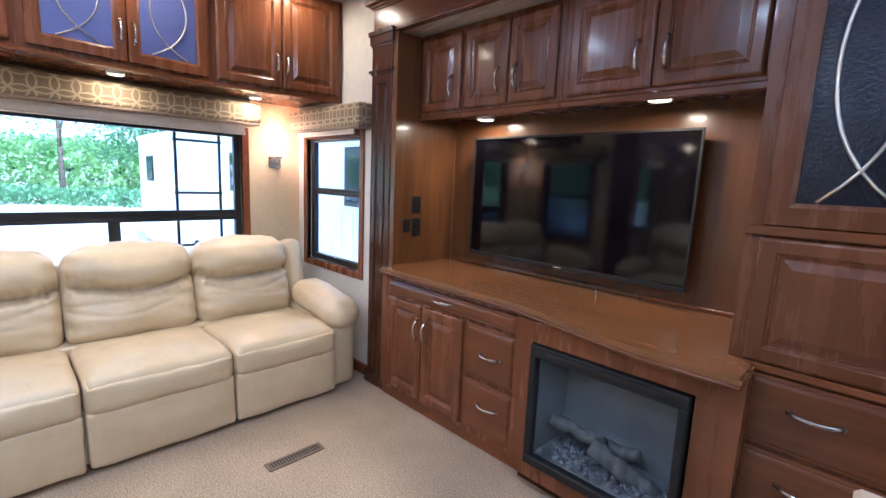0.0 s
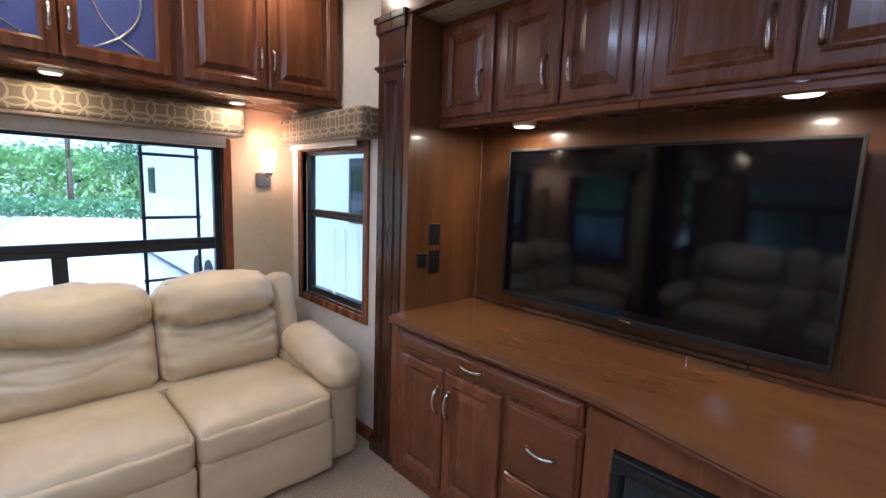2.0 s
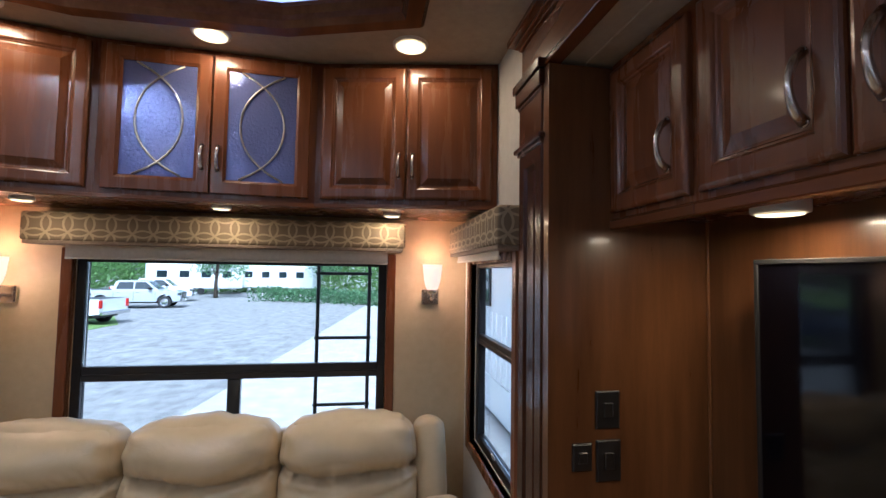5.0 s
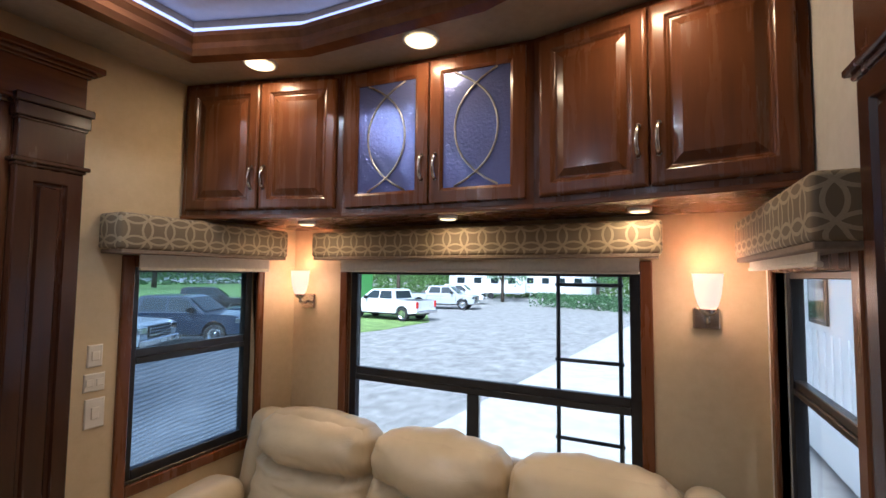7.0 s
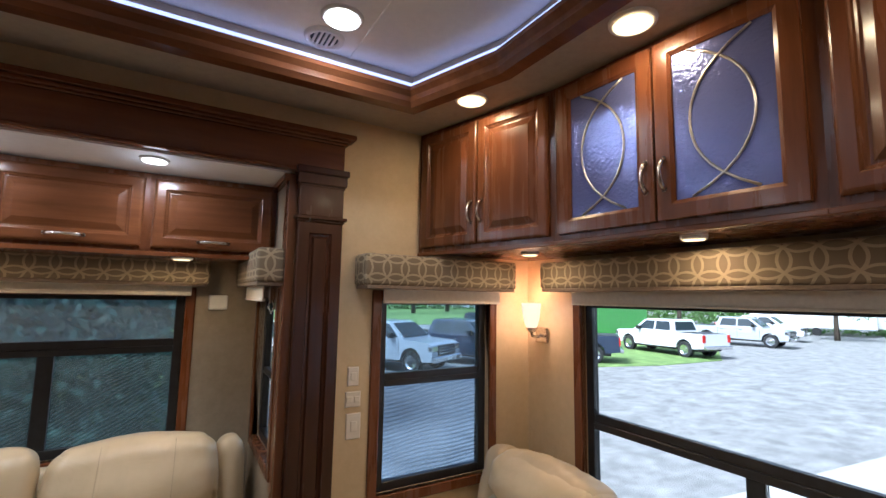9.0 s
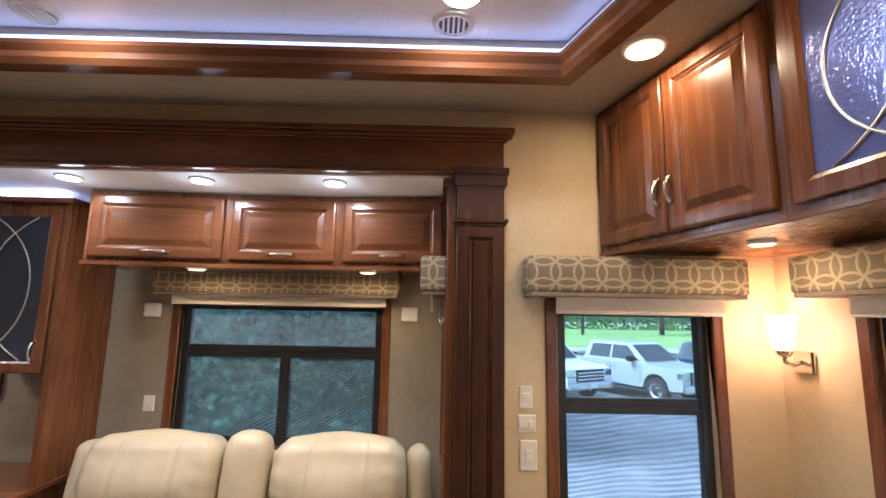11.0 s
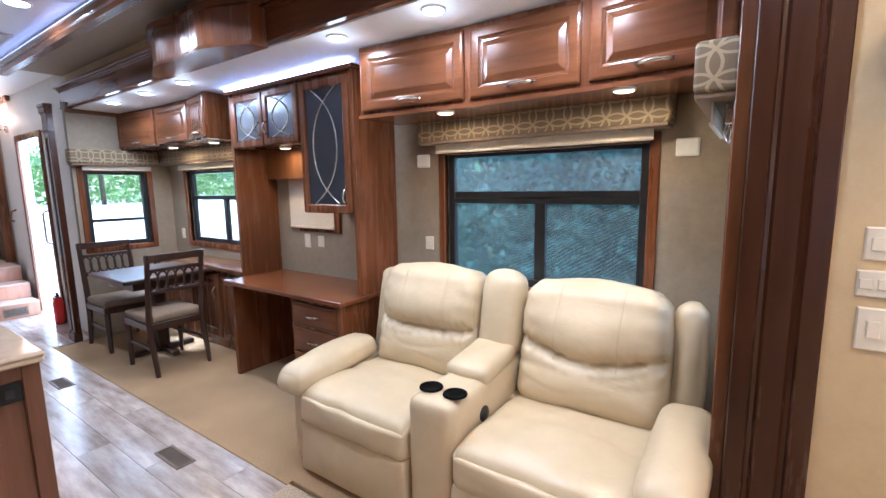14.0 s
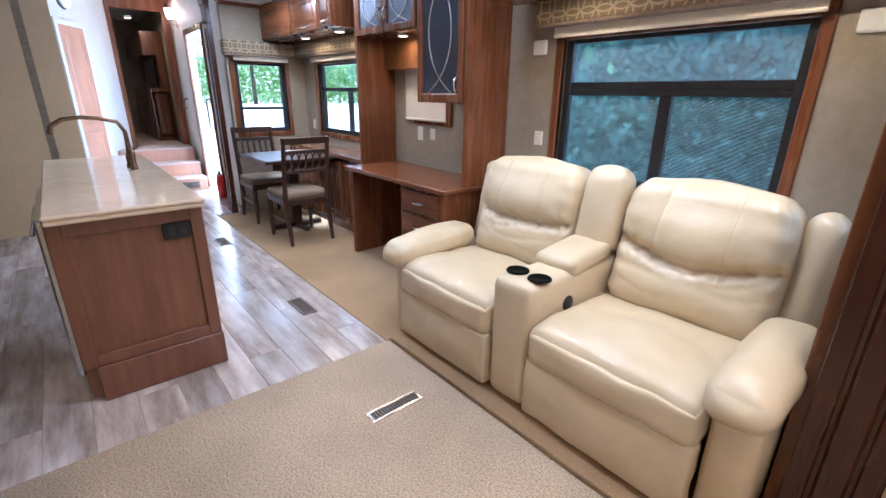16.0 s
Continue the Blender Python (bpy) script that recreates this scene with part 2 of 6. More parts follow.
def screened(name, dark, light, rough, clear, period, tilt):
    """Tinted glass behind an insect screen whose two meshes beat in wavy bands."""
    mat = glass(name, light, rough, clear)
    n, l = mat.node_tree.nodes, mat.node_tree.links
    co = n.new("ShaderNodeTexCoord")
    mp = n.new("ShaderNodeMapping")
    mp.inputs["Rotation"].default_value = (0, radians(tilt), 0)
    wave = n.new("ShaderNodeTexWave")
    wave.bands_direction = "Z"
    wave.inputs["Scale"].default_value = 0.314 / period
    wave.inputs["Distortion"].default_value, wave.inputs["Detail"].default_value = 14.0, 1.0
    wave.inputs["Detail Scale"].default_value = 0.12
    fade = n.new("ShaderNodeTexNoise")
    fade.inputs["Scale"].default_value, fade.inputs["Detail"].default_value = 3.2, 2
    l.new(co.outputs["Object"], fade.inputs["Vector"])
    mul = n.new("ShaderNodeMath")
    mul.operation = "MULTIPLY"
    mix = n.new("ShaderNodeMix")
    mix.data_type = "RGBA"
    mix.inputs[6].default_value, mix.inputs[7].default_value = (*light, 1), (*dark, 1)
    l.new(co.outputs["Object"], mp.inputs[0]), l.new(mp.outputs[0], wave.inputs["Vector"])
    l.new(wave.outputs["Fac"], mul.inputs[0]), l.new(fade.outputs["Fac"], mul.inputs[1])
    l.new(mul.outputs[0], mix.inputs[0]), l.new(mix.outputs[2], n["Principled BSDF"].inputs["Base Color"])
    return mat


PANE = glass("clear_pane_glass", (0.93, 0.96, 0.95))
PANE_TINT = glass("blue_tinted_pane_glass", (0.50, 0.66, 0.78), 0.02, 0.93)
PANE_SCREEN = screened("screened_blue_pane_glass", (0.09, 0.16, 0.26), (0.47, 0.61, 0.77), 0.1, 0.88, 0.021, 5)
PANE_DARK = glass("dark_tinted_pane_glass", (0.66, 0.80, 1.0), 0.08, 0.88)
PANE_DUSK = screened("dark_screened_pane_glass", (0.26, 0.36, 0.44), (0.58, 0.72, 0.84), 0.1, 0.9, 0.018, 28)
FIRE_GLASS = glass("fireplace_glass", (0.72, 0.76, 0.8))
# Blue, grey and dark base tones stand in for reflections and dim interiors.
BLUE_GLASS = cabinet_glass("blue_reflection_glass", (0.16, 0.19, 0.46), 0.06, 0.45)
GREY_GLASS = cabinet_glass("grey_reflection_glass", (0.2, 0.23, 0.28), 0.14, 0.6)
DUSK_GLASS = cabinet_glass("dim_interior_glass", (0.05, 0.054, 0.068), 0.14, 0.35)
DARK_GLASS = cabinet_glass("dark_interior_glass", (0.007, 0.008, 0.014), 0.1, 0.0)
CAME = material("lead_came", (0.62, 0.58, 0.5), 0.3, 1.0)[0]
TV_SCREEN, _, _, tvb = material("black_tv_screen", (0.002, 0.002, 0.004), 0.07)
tvb.inputs["Specular IOR Level"].default_value = 0.42
LAMP_LENS = glow("warm_lamp_lens", (1.0, 0.72, 0.34), 1.3)
LAMP_COOL = glow("neutral_lamp_lens", (1.0, 0.95, 0.86), 2.5)
SCONCE_GLASS = glow("frosted_sconce_glass", (1.0, 0.72, 0.48), 0.45)
LED_BRIGHT = glow("cool_hutch_led_strip", (0.62, 0.66, 1.0), 11.0)
LED = glow("cool_led_strip", (0.6, 0.64, 1.0), 0.6)


def valance_fabric():
    """Interlocked pale ovals woven into taupe cloth."""
    mat, n, l, b = material("oval_pattern_fabric", (0.3, 0.22, 0.14), 0.75)
    co = n.new("ShaderNodeTexCoord")
    sep = n.new("ShaderNodeSeparateXYZ")
    l.new(co.outputs["Object"], sep.inputs[0])

    def op(kind, a, c=None):
        m = n.new("ShaderNodeMath")
        m.operation = kind
        for i, v in enumerate((a, c)):
            if v is None:
                continue
            if isinstance(v, (int, float)):
                m.inputs[i].default_value = v
            else:
                l.new(v, m.inputs[i])
        return m.outputs[0]

    u = op("ADD", sep.outputs[0], sep.outputs[1])

    def ring(period, phase, rx, rz, zc, width):
        f = op("SUBTRACT", op("FRACT", op("ADD", op("DIVIDE", u, period), phase)), 0.5)
        ex = op("DIVIDE", op("MULTIPLY", f, period), rx)
        ez = op("DIVIDE", op("SUBTRACT", sep.outputs[2], zc), rz)
        d = op("SQRT", op("ADD", op("MULTIPLY", ex, ex), op("MULTIPLY", ez, ez)))
        return op("LESS_THAN", op("ABSOLUTE", op("SUBTRACT", d, 1.0)), width)

    fac = None
    for r in [ring(0.188, phase, 0.067, 0.059, zc, 0.075) for zc in (-0.0035, 0.0815, 0.1665) for phase in (0, 0.5)]:
        fac = r if fac is None else op("MAXIMUM", fac, r)
    noise_c = n.new("ShaderNodeTexNoise")
    noise_c.inputs["Scale"].default_value = 320
    l.new(co.outputs["Object"], noise_c.inputs["Vector"])
    fac = op("MULTIPLY", fac, op("ADD", op("MULTIPLY", noise_c.outputs["Fac"], 0.6), 0.5))
    mix = n.new("ShaderNodeMix")
    mix.data_type = "RGBA"
    mix.inputs[6].default_value, mix.inputs[7].default_value = (0.185, 0.138, 0.082, 1), (0.43, 0.345, 0.215, 1)
    l.new(fac, mix.inputs[0]), l.new(mix.outputs[2], b.inputs["Base Color"])
    bp = n.new("ShaderNodeBump")
    bp.inputs["Strength"].default_value, bp.inputs["Distance"].default_value = 0.35, 0.0015
    l.new(fac, bp.inputs["Height"]), l.new(bp.outputs[0], b.inputs["Normal"])
    return mat


FABRIC = valance_fabric()


# ---- builders ----
def part(name, bm, mat, parent=None, label="", m=None, smooth=False):
    me = bpy.data.meshes.new(name)
    bmesh.ops.recalc_face_normals(bm, faces=bm.faces)
    bm.to_mesh(me)
    bm.free()
    me.materials.append(mat)
    if smooth:
        me.polygons.foreach_set("use_smooth", [True] * len(me.polygons))
    ob = new(name, me)
    if parent:
        ob.parent = parent
    if m is not None:
        ob.matrix_local = m
    if label:
        ob["label"] = label
    return ob


def thing(name, m, label, category, group="", kind=""):
    ob = new(name)
    ob.empty_display_size = 0.1
    ob.matrix_world = m
    return tagged(ob, label, category, group, kind)


def box(bm, x0, x1, y0, y1, z0, z1, bevel=0.0, seg=1):
    r = bmesh.ops.create_cube(bm, size=1.0, matrix=Matrix.Translation(((x0 + x1) / 2, (y0 + y1) / 2, (z0 + z1) / 2)) @ Matrix.Diagonal((abs(x1 - x0), abs(y1 - y0), abs(z1 - z0), 1)))
    if bevel:
        edges = list({e for v in r["verts"] for e in v.link_edges})
        bmesh.ops.bevel(bm, geom=edges, offset=bevel, segments=seg, affect="EDGES", profile=0.5)
    return bm


def boxes(*rows, bevel=0.0):
    bm = bmesh.new()
    for r in rows:
        box(bm, *r, bevel=bevel)
    return bm


def prism(bm, pts, z0, z1):
    lo = [bm.verts.new((x, y, z0)) for x, y in pts]
    hi = [bm.verts.new((x, y, z1)) for x, y in pts]
    bm.faces.new(lo[::-1]), bm.faces.new(hi)
    for i in range(len(pts)):
        j = (i + 1) % len(pts)
        bm.faces.new((lo[i], lo[j], hi[j], hi[i]))
    return bm


def tube(bm, pts, r, seg=8, closed=False):
    """A round bar along pts; r is one radius or one for each point."""
    pts = [Vector(p) for p in pts]
    rings, side = [], None
    for i, p in enumerate(pts):
        a, c = pts[i - 1] if i or closed else p, pts[(i + 1) % len(pts)] if i + 1 < len(pts) or closed else p
        d = (c - a).normalized()
        ref = side if side is not None else (Vector((0, 0, 1)) if abs(d.z) < 0.9 else Vector((1, 0, 0)))
        side = (ref - d * ref.dot(d)).normalized()
        up = d.cross(side)
        rad = r[i] if isinstance(r, (list, tuple)) else r
        rings.append([bm.verts.new(p + rad * (math.cos(k * math.tau / seg) * side + math.sin(k * math.tau / seg) * up)) for k in range(seg)])
    n = len(rings)
    for i in range(n if closed else n - 1):
        a, c = rings[i], rings[(i + 1) % n]
        for k in range(seg):
            bm.faces.new((a[k], a[(k + 1) % seg], c[(k + 1) % seg], c[k]))
    if not closed:
        bm.faces.new(rings[0][::-1]), bm.faces.new(rings[-1])
    return bm


def lathe(bm, profile, seg=20, m=None):
    """Turns (radius, z) pairs round z."""
    m = m or Matrix()
    rings = [[bm.verts.new(m @ Vector((max(r, 1e-4) * math.cos(k * math.tau / seg), max(r, 1e-4) * math.sin(k * math.tau / seg), z))) for k in range(seg)] for r, z in profile]
    for a, c in zip(rings, rings[1:]):
        for k in range(seg):
            bm.faces.new((a[k], a[(k + 1) % seg], c[(k + 1) % seg], c[k]))
    return bm


def sweep(bm, path, profile):
    """A closed profile of (to the right of the way, z) along a flat path, mitred."""
    path = [Vector(p) for p in path]
    rings = []
    for i, p in enumerate(path):
        d0 = (p - path[i - 1]).normalized() if i else (path[1] - p).normalized()
        d1 = (path[i + 1] - p).normalized() if i + 1 < len(path) else d0
        n0, n1 = Vector((d0.y, -d0.x)), Vector((d1.y, -d1.x))
        mid = (n0 + n1).normalized()
        mid /= max(mid.dot(n0), 0.3)
        rings.append([bm.verts.new((p.x + mid.x * o, p.y + mid.y * o, z)) for o, z in profile])
    for a, c in zip(rings, rings[1:]):
        for k in range(len(profile)):
            j = (k + 1) % len(profile)
            bm.faces.new((a[k], a[j], c[j], c[k]))
    bm.faces.new(rings[0]), bm.faces.new(rings[-1][::-1])
    return bm


def panel(bm, w, h, profile, fill=True):
    """Rectangular rings, (inset, y) from the back edge to the middle."""
    rings = [[bm.verts.new(p) for p in ((i, y, i), (w - i, y, i), (w - i, y, h - i), (i, y, h - i))] for i, y in profile]
    for a, c in zip(rings, rings[1:]):
        for k in range(4):
            bm.faces.new((a[k], a[(k + 1) % 4], c[(k + 1) % 4], c[k]))
    if fill:
        bm.faces.new(rings[-1])
    bm.faces.new(rings[0][::-1]) if fill else None
    return bm


def soft(bm, size, r=0.05, n=12, puff=(0, 0, 0), shape=None, m=None):
    """A stuffed block round the origin: rounded edges, swollen faces, then shaped."""
    m = m or Matrix()
    half = [s / 2 for s in size]
    made = {}

    def vert(p):
        key = tuple(round(c, 4) for c in p)
        if key not in made:
            q = Vector([c * s for c, s in zip(p, half)])
            inner = Vector([max(-(s - r), min(s - r, c)) for c, s in zip(q, half)])
            d = q - inner
            if d.length > 1e-9:
                q = inner + d.normalized() * r
            for i in range(3):
                j, k = (i + 1) % 3, (i + 2) % 3
                q[i] += p[i] * puff[i] * ((1 - p[j] ** 2) * (1 - p[k] ** 2)) ** 2
            if shape:
                q = shape(q, p)
            made[key] = bm.verts.new(m @ q)
        return made[key]

    steps = [math.sin(math.pi / 2 * (2 * i / n - 1)) for i in range(n + 1)]
    for axis in range(3):
        for s in (-1, 1):
            for i in range(n):
                for j in range(n):
                    quad = []
                    for a, c in ((i, j), (i + 1, j), (i + 1, j + 1), (i, j + 1)):
                        p = [0, 0, 0]
                        p[axis], p[(axis + 1) % 3], p[(axis + 2) % 3] = s, steps[a], steps[c]
                        quad.append(vert(p))
                    bm.faces.new(quad if s > 0 else quad[::-1])
    return bm


def wall(name, axis, at, thick, u0, u1, z0, z1, holes, mat, label):
    """An upright wall at x or y = at, from there outwards by thick, with holes (u0, u1, z0, z1)."""
    us = sorted({u0, u1, *[v for h in holes for v in h[:2]]})
    zs = sorted({z0, z1, *[v for h in holes for v in h[2:]]})
    bm = bmesh.new()
    for a, b in zip(us, us[1:]):
        for c, d in zip(zs, zs[1:]):
            if any(h[0] <= (a + b) / 2 <= h[1] and h[2] <= (c + d) / 2 <= h[3] for h in holes):
                continue
            lo, hi = min(at, at + thick), max(at, at + thick)
            box(bm, *((a, b, lo, hi) if axis == "y" else (lo, hi, a, b)), c, d)
    bmesh.ops.remove_doubles(bm, verts=bm.verts, dist=1e-5)
    return tagged(part(name, bm, mat), label, "wall", kind="structure")


# ---- structure: shell ----
G = -1.1
CAS = 0.05
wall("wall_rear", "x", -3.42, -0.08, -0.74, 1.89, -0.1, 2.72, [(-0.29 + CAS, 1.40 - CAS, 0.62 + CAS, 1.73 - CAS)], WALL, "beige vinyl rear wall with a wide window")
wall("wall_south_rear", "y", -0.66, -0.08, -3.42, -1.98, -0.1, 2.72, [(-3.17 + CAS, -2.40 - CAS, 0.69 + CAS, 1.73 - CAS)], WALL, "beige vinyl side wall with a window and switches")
wall("wall_south_over_slide", "y", -0.66, -0.08, -1.98, 3.42, 2.28, 2.72, [], WALL, "beige wall above the slide-out opening")
wall("wall_south_entry", "y", -0.66, -0.08, 3.42, 6.0, -0.1, 2.72, [(4.40, 5.24, -0.1, 2.08)], WALL_PALE, "pale wall beside the open entry doorway")
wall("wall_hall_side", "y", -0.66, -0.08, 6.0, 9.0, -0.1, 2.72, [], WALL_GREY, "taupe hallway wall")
wall("wall_north_rear", "y", 1.81, 0.08, -3.42, -2.142, -0.1, 2.72, [(-3.32 + CAS, -2.48 - CAS, 0.68 + CAS, 1.73 - CAS)], WALL_PALE, "pale side wall with a narrow window")
wall("wall_north_over_slide", "y", 1.81, 0.08, -2.14, 3.65, 2.28, 2.72, [], SOFFIT, "taupe wall above the entertainment slide-out")
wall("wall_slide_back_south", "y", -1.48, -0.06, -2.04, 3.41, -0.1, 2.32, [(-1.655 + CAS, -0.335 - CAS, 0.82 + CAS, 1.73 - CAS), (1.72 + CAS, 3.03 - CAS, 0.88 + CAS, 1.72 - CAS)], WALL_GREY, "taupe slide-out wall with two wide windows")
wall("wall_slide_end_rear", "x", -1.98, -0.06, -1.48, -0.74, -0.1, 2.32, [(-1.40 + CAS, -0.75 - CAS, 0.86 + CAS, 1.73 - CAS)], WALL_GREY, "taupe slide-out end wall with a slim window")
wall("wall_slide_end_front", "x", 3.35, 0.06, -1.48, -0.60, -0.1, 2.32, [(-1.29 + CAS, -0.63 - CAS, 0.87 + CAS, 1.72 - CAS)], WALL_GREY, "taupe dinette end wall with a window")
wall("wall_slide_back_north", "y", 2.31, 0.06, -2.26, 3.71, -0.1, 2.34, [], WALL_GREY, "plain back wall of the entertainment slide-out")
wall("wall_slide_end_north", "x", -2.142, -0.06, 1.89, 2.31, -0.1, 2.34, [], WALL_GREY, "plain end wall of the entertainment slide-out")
wall("wall_pantry", "x", 3.65, 0.06, 0.78, 2.37, -0.1, 2.72, [], WALL, "plain beige pantry wall")
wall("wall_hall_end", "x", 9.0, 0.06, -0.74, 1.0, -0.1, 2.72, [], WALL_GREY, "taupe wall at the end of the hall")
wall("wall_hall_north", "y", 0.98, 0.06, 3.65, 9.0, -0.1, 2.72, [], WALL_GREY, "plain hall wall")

bm = prism(bmesh.new(), [(4.60, 0.92), (6.13, 0.105), (6.16, 0.16), (4.63, 0.975)], 0.0, 2.66)
tagged(part("wall_diagonal", bm, WALL_PALE), "pale angled wall with a bathroom door and a clock", "wall", kind="structure")

RING = [(3.45, 1.39), (-2.39, 1.39), (-2.54, 0.93), (-2.54, 0.22), (-2.39, -0.24), (3.45, -0.24)]
bm = bmesh.new()
box(bm, -3.42, 3.5, -0.66, 1.81, 2.665, 2.72)
box(bm, -2.118, -2.098, -0.24, 1.39, 2.659, 2.6649)
tagged(part("ceiling", bm, CEILING), "smooth white ceiling with a cove", "ceiling", kind="structure")
bm = prism(bmesh.new(), [(-3.42, -0.66), (-2.39, -0.66), (-2.39, -0.24), (-2.54, 0.22), (-2.54, 0.93), (-2.39, 1.39), (-2.39, 1.81), (-3.42, 1.81)], 2.58, 2.66)
box(bm, -2.39, 3.5, -0.66, -0.24, 2.58, 2.66), box(bm, -2.39, 3.5, 1.39, 1.81, 2.58, 2.66)
tagged(part("ceiling_soffit", bm, SOFFIT), "taupe dropped soffit round the ceiling", "ceiling", kind="structure")
bm = box(bmesh.new(), 3.5, 9.0, -0.66, 1.0, 2.62, 2.7)
tagged(part("ceiling_hall", bm, CEILING), "white ceiling over the steps and hall", "ceiling", kind="structure")
bm = box(bmesh.new(), -1.98, 3.35, -1.48, -0.66, 2.26, 2.32)
tagged(part("ceiling_slide_south", bm, CEILING), "white slide-out ceiling with downlights", "ceiling", kind="structure")
bm = box(bmesh.new(), -2.2, 3.65, 1.89, 2.31, 2.275, 2.33)
tagged(part("ceiling_slide_north", bm, SOFFIT), "taupe slide-out ceiling", "ceiling", kind="structure")
CROWN = [(-0.035, 2.50), (0.02, 2.50), (0.034, 2.515), (0.03, 2.53), (0.012, 2.545), (0.004, 2.56), (0.0, 2.60), (-0.03, 2.60), (-0.055, 2.585), (-0.06, 2.565), (-0.045, 2.545), (-0.05, 2.52)]
ring_way = RING[::-1]
tagged(part("trim_ceiling_crown", sweep(bmesh.new(), ring_way, [(-a, z) for a, z in CROWN]), WOOD_H), "carved cherry crown moulding round the ceiling cove", "trim", kind="structure")
tagged(part("led_strip", sweep(bmesh.new(), ring_way, [(0.012, 2.602), (0.03, 2.602), (0.03, 2.614), (0.012, 2.614)]), LED), "glowing cool white strip along the ceiling cove", "strip light")

tagged(part("floor_base", boxes((-3.42, 9.0, -0.66, 1.81, -0.12, -0.03), (-2.0, 3.4, -1.48, -0.66, -0.12, -0.03), (-2.2, 3.65, 1.81, 2.31, -0.12, -0.03)), CONCRETE), "plain subfloor", "floor", kind="structure")
tagged(part("floor_carpet", boxes((-3.42, -0.2, -0.30, 2.31, -0.03, 0.0), (-3.42, -2.0, -0.66, -0.30, -0.03, 0.0)), CARPET), "beige speckled loop carpet", "carpet", kind="structure")
tagged(part("floor_slide_carpet", boxes((-2.0, 3.35, -1.48, -0.325, -0.03, 0.0), bevel=0.004), CARPET_TAN), "tan carpet in the slide-out", "carpet", kind="structure")
tagged(part("trim_carpet_edge", boxes((-0.2, 3.4, -0.325, -0.285, -0.03, 0.006), bevel=0.003), CARPET_TAN), "bound tan carpet edge", "trim", kind="structure")
floor_vinyl = tagged(part("floor_vinyl", boxes((-0.2, 9.0, -0.285, 2.31, -0.03, -0.006), (3.4, 9.0, -0.66, -0.285, -0.03, -0.006)), PLANK), "weathered grey-brown vinyl plank floor", "floor", kind="structure")


# ---- windows ----
def window(name, m, w, h, label, pane_mats, bar=None, mull=None, bar_h=0.07, latches=()):
    """Local: wall face at y=0, outdoors +y. bar: height of the crossbar's foot; mull: x of an upright under it."""
    root = thing(name, m, label, "window", kind="structure")
    c = CAS
    part("casing", boxes((0, c, -0.014, 0.03, 0, h), (w - c, w, -0.014, 0.03, 0, h), (c, w - c, -0.014, 0.03, 0, c), (c, w - c, -0.014, 0.03, h - c, h), bevel=0.004), WOOD_V, root, "cherry wood casing")
    f = 0.045
    part("window_frame", boxes((c, c + f, 0.031, 0.075, c, h - c), (w - c - f, w - c, 0.031, 0.075, c, h - c), (c + f, w - c - f, 0.031, 0.075, c, c + f), (c + f, w - c - f, 0.031, 0.075, h - c - f * 0.5, h - c), bevel=0.003), BLACK, root, "black metal frame")
    x0, x1, z0, z1 = c + f, w - c - f, c + f, h - c - f * 0.5
    if bar is not None:
        part("crossbar", boxes((x0, x1, 0.03, 0.07, bar, bar + bar_h * 0.45), (x0, x1, 0.036, 0.07, bar + bar_h * 0.45, bar + bar_h), bevel=0.003), BLACK, root)
        pane_rows = [(x0, x1, bar + bar_h, z1, pane_mats[0])]
        if mull:
            part("mullion", boxes((mull - 0.033, mull + 0.033, 0.035, 0.07, z0, bar), bevel=0.003), BLACK, root)
            pane_rows += [(x0, mull - 0.033, z0, bar, pane_mats[1]), (mull + 0.033, x1, z0, bar, pane_mats[1])]
        else:
            pane_rows += [(x0, x1, z0, bar, pane_mats[1])]
    else:
        pane_rows = [(x0, x1, z0, z1, pane_mats[0])]
    for k in latches:
        part("latch", tube(bmesh.new(), [(k - 0.012, 0.03, c + f), (k - 0.008, 0.02, c + f + 0.022), (k + 0.008, 0.02, c + f + 0.022), (k + 0.012, 0.03, c + f)], 0.004, 6), WHITE_PL, root, "small pale latch loop")
    for a, b, lo, hi, mat in pane_rows:
        p = part("pane", boxes((a, b, 0.05, 0.055, lo, hi)), mat, root)
        p.visible_shadow = False
    return root


window("window_1", pose(-3.42, -0.29, 0.62, 0, 0, 90), 1.69, 1.11, "wide rear window with cherry casing and black frame", (PANE, PANE), 0.42, 0.835, 0.075)
window("window_2", pose(-2.40, -0.66, 0.69, 0, 0, 180), 0.77, 1.04, "side window with cherry casing and screened lower half", (PANE_TINT, PANE_SCREEN), 0.555, None, 0.065)
window("window_3", pose(-3.32, 1.81, 0.68), 0.84, 1.05, "narrow side window with cherry casing and black frame", (PANE, PANE), 0.575, None, 0.05, (0.42,))
window("window_4", pose(-0.335, -1.48, 0.82, 0, 0, 180), 1.32, 0.91, "tinted window behind the reclining loveseat", (PANE_DARK, PANE_DUSK), 0.55, 0.685, 0.075, (0.16, 1.17))
window("window_5", pose(3.03, -1.48, 0.88, 0, 0, 180), 1.31, 0.84, "dinette window with black frame", (PANE, PANE), 0.50, 0.70, 0.04, (0.35, 1.0))
window("window_6", pose(3.35, -0.63, 0.87, 0, 0, -90), 0.66, 0.85, "dinette end window with cherry casing", (PANE, PANE), 0.30, None, 0.03)
window("window_7", pose(-1.98, -1.40, 0.86, 0, 0, 90), 0.65, 0.87, "slim slide-out end window", (PANE, PANE), 0.40, None, 0.03)


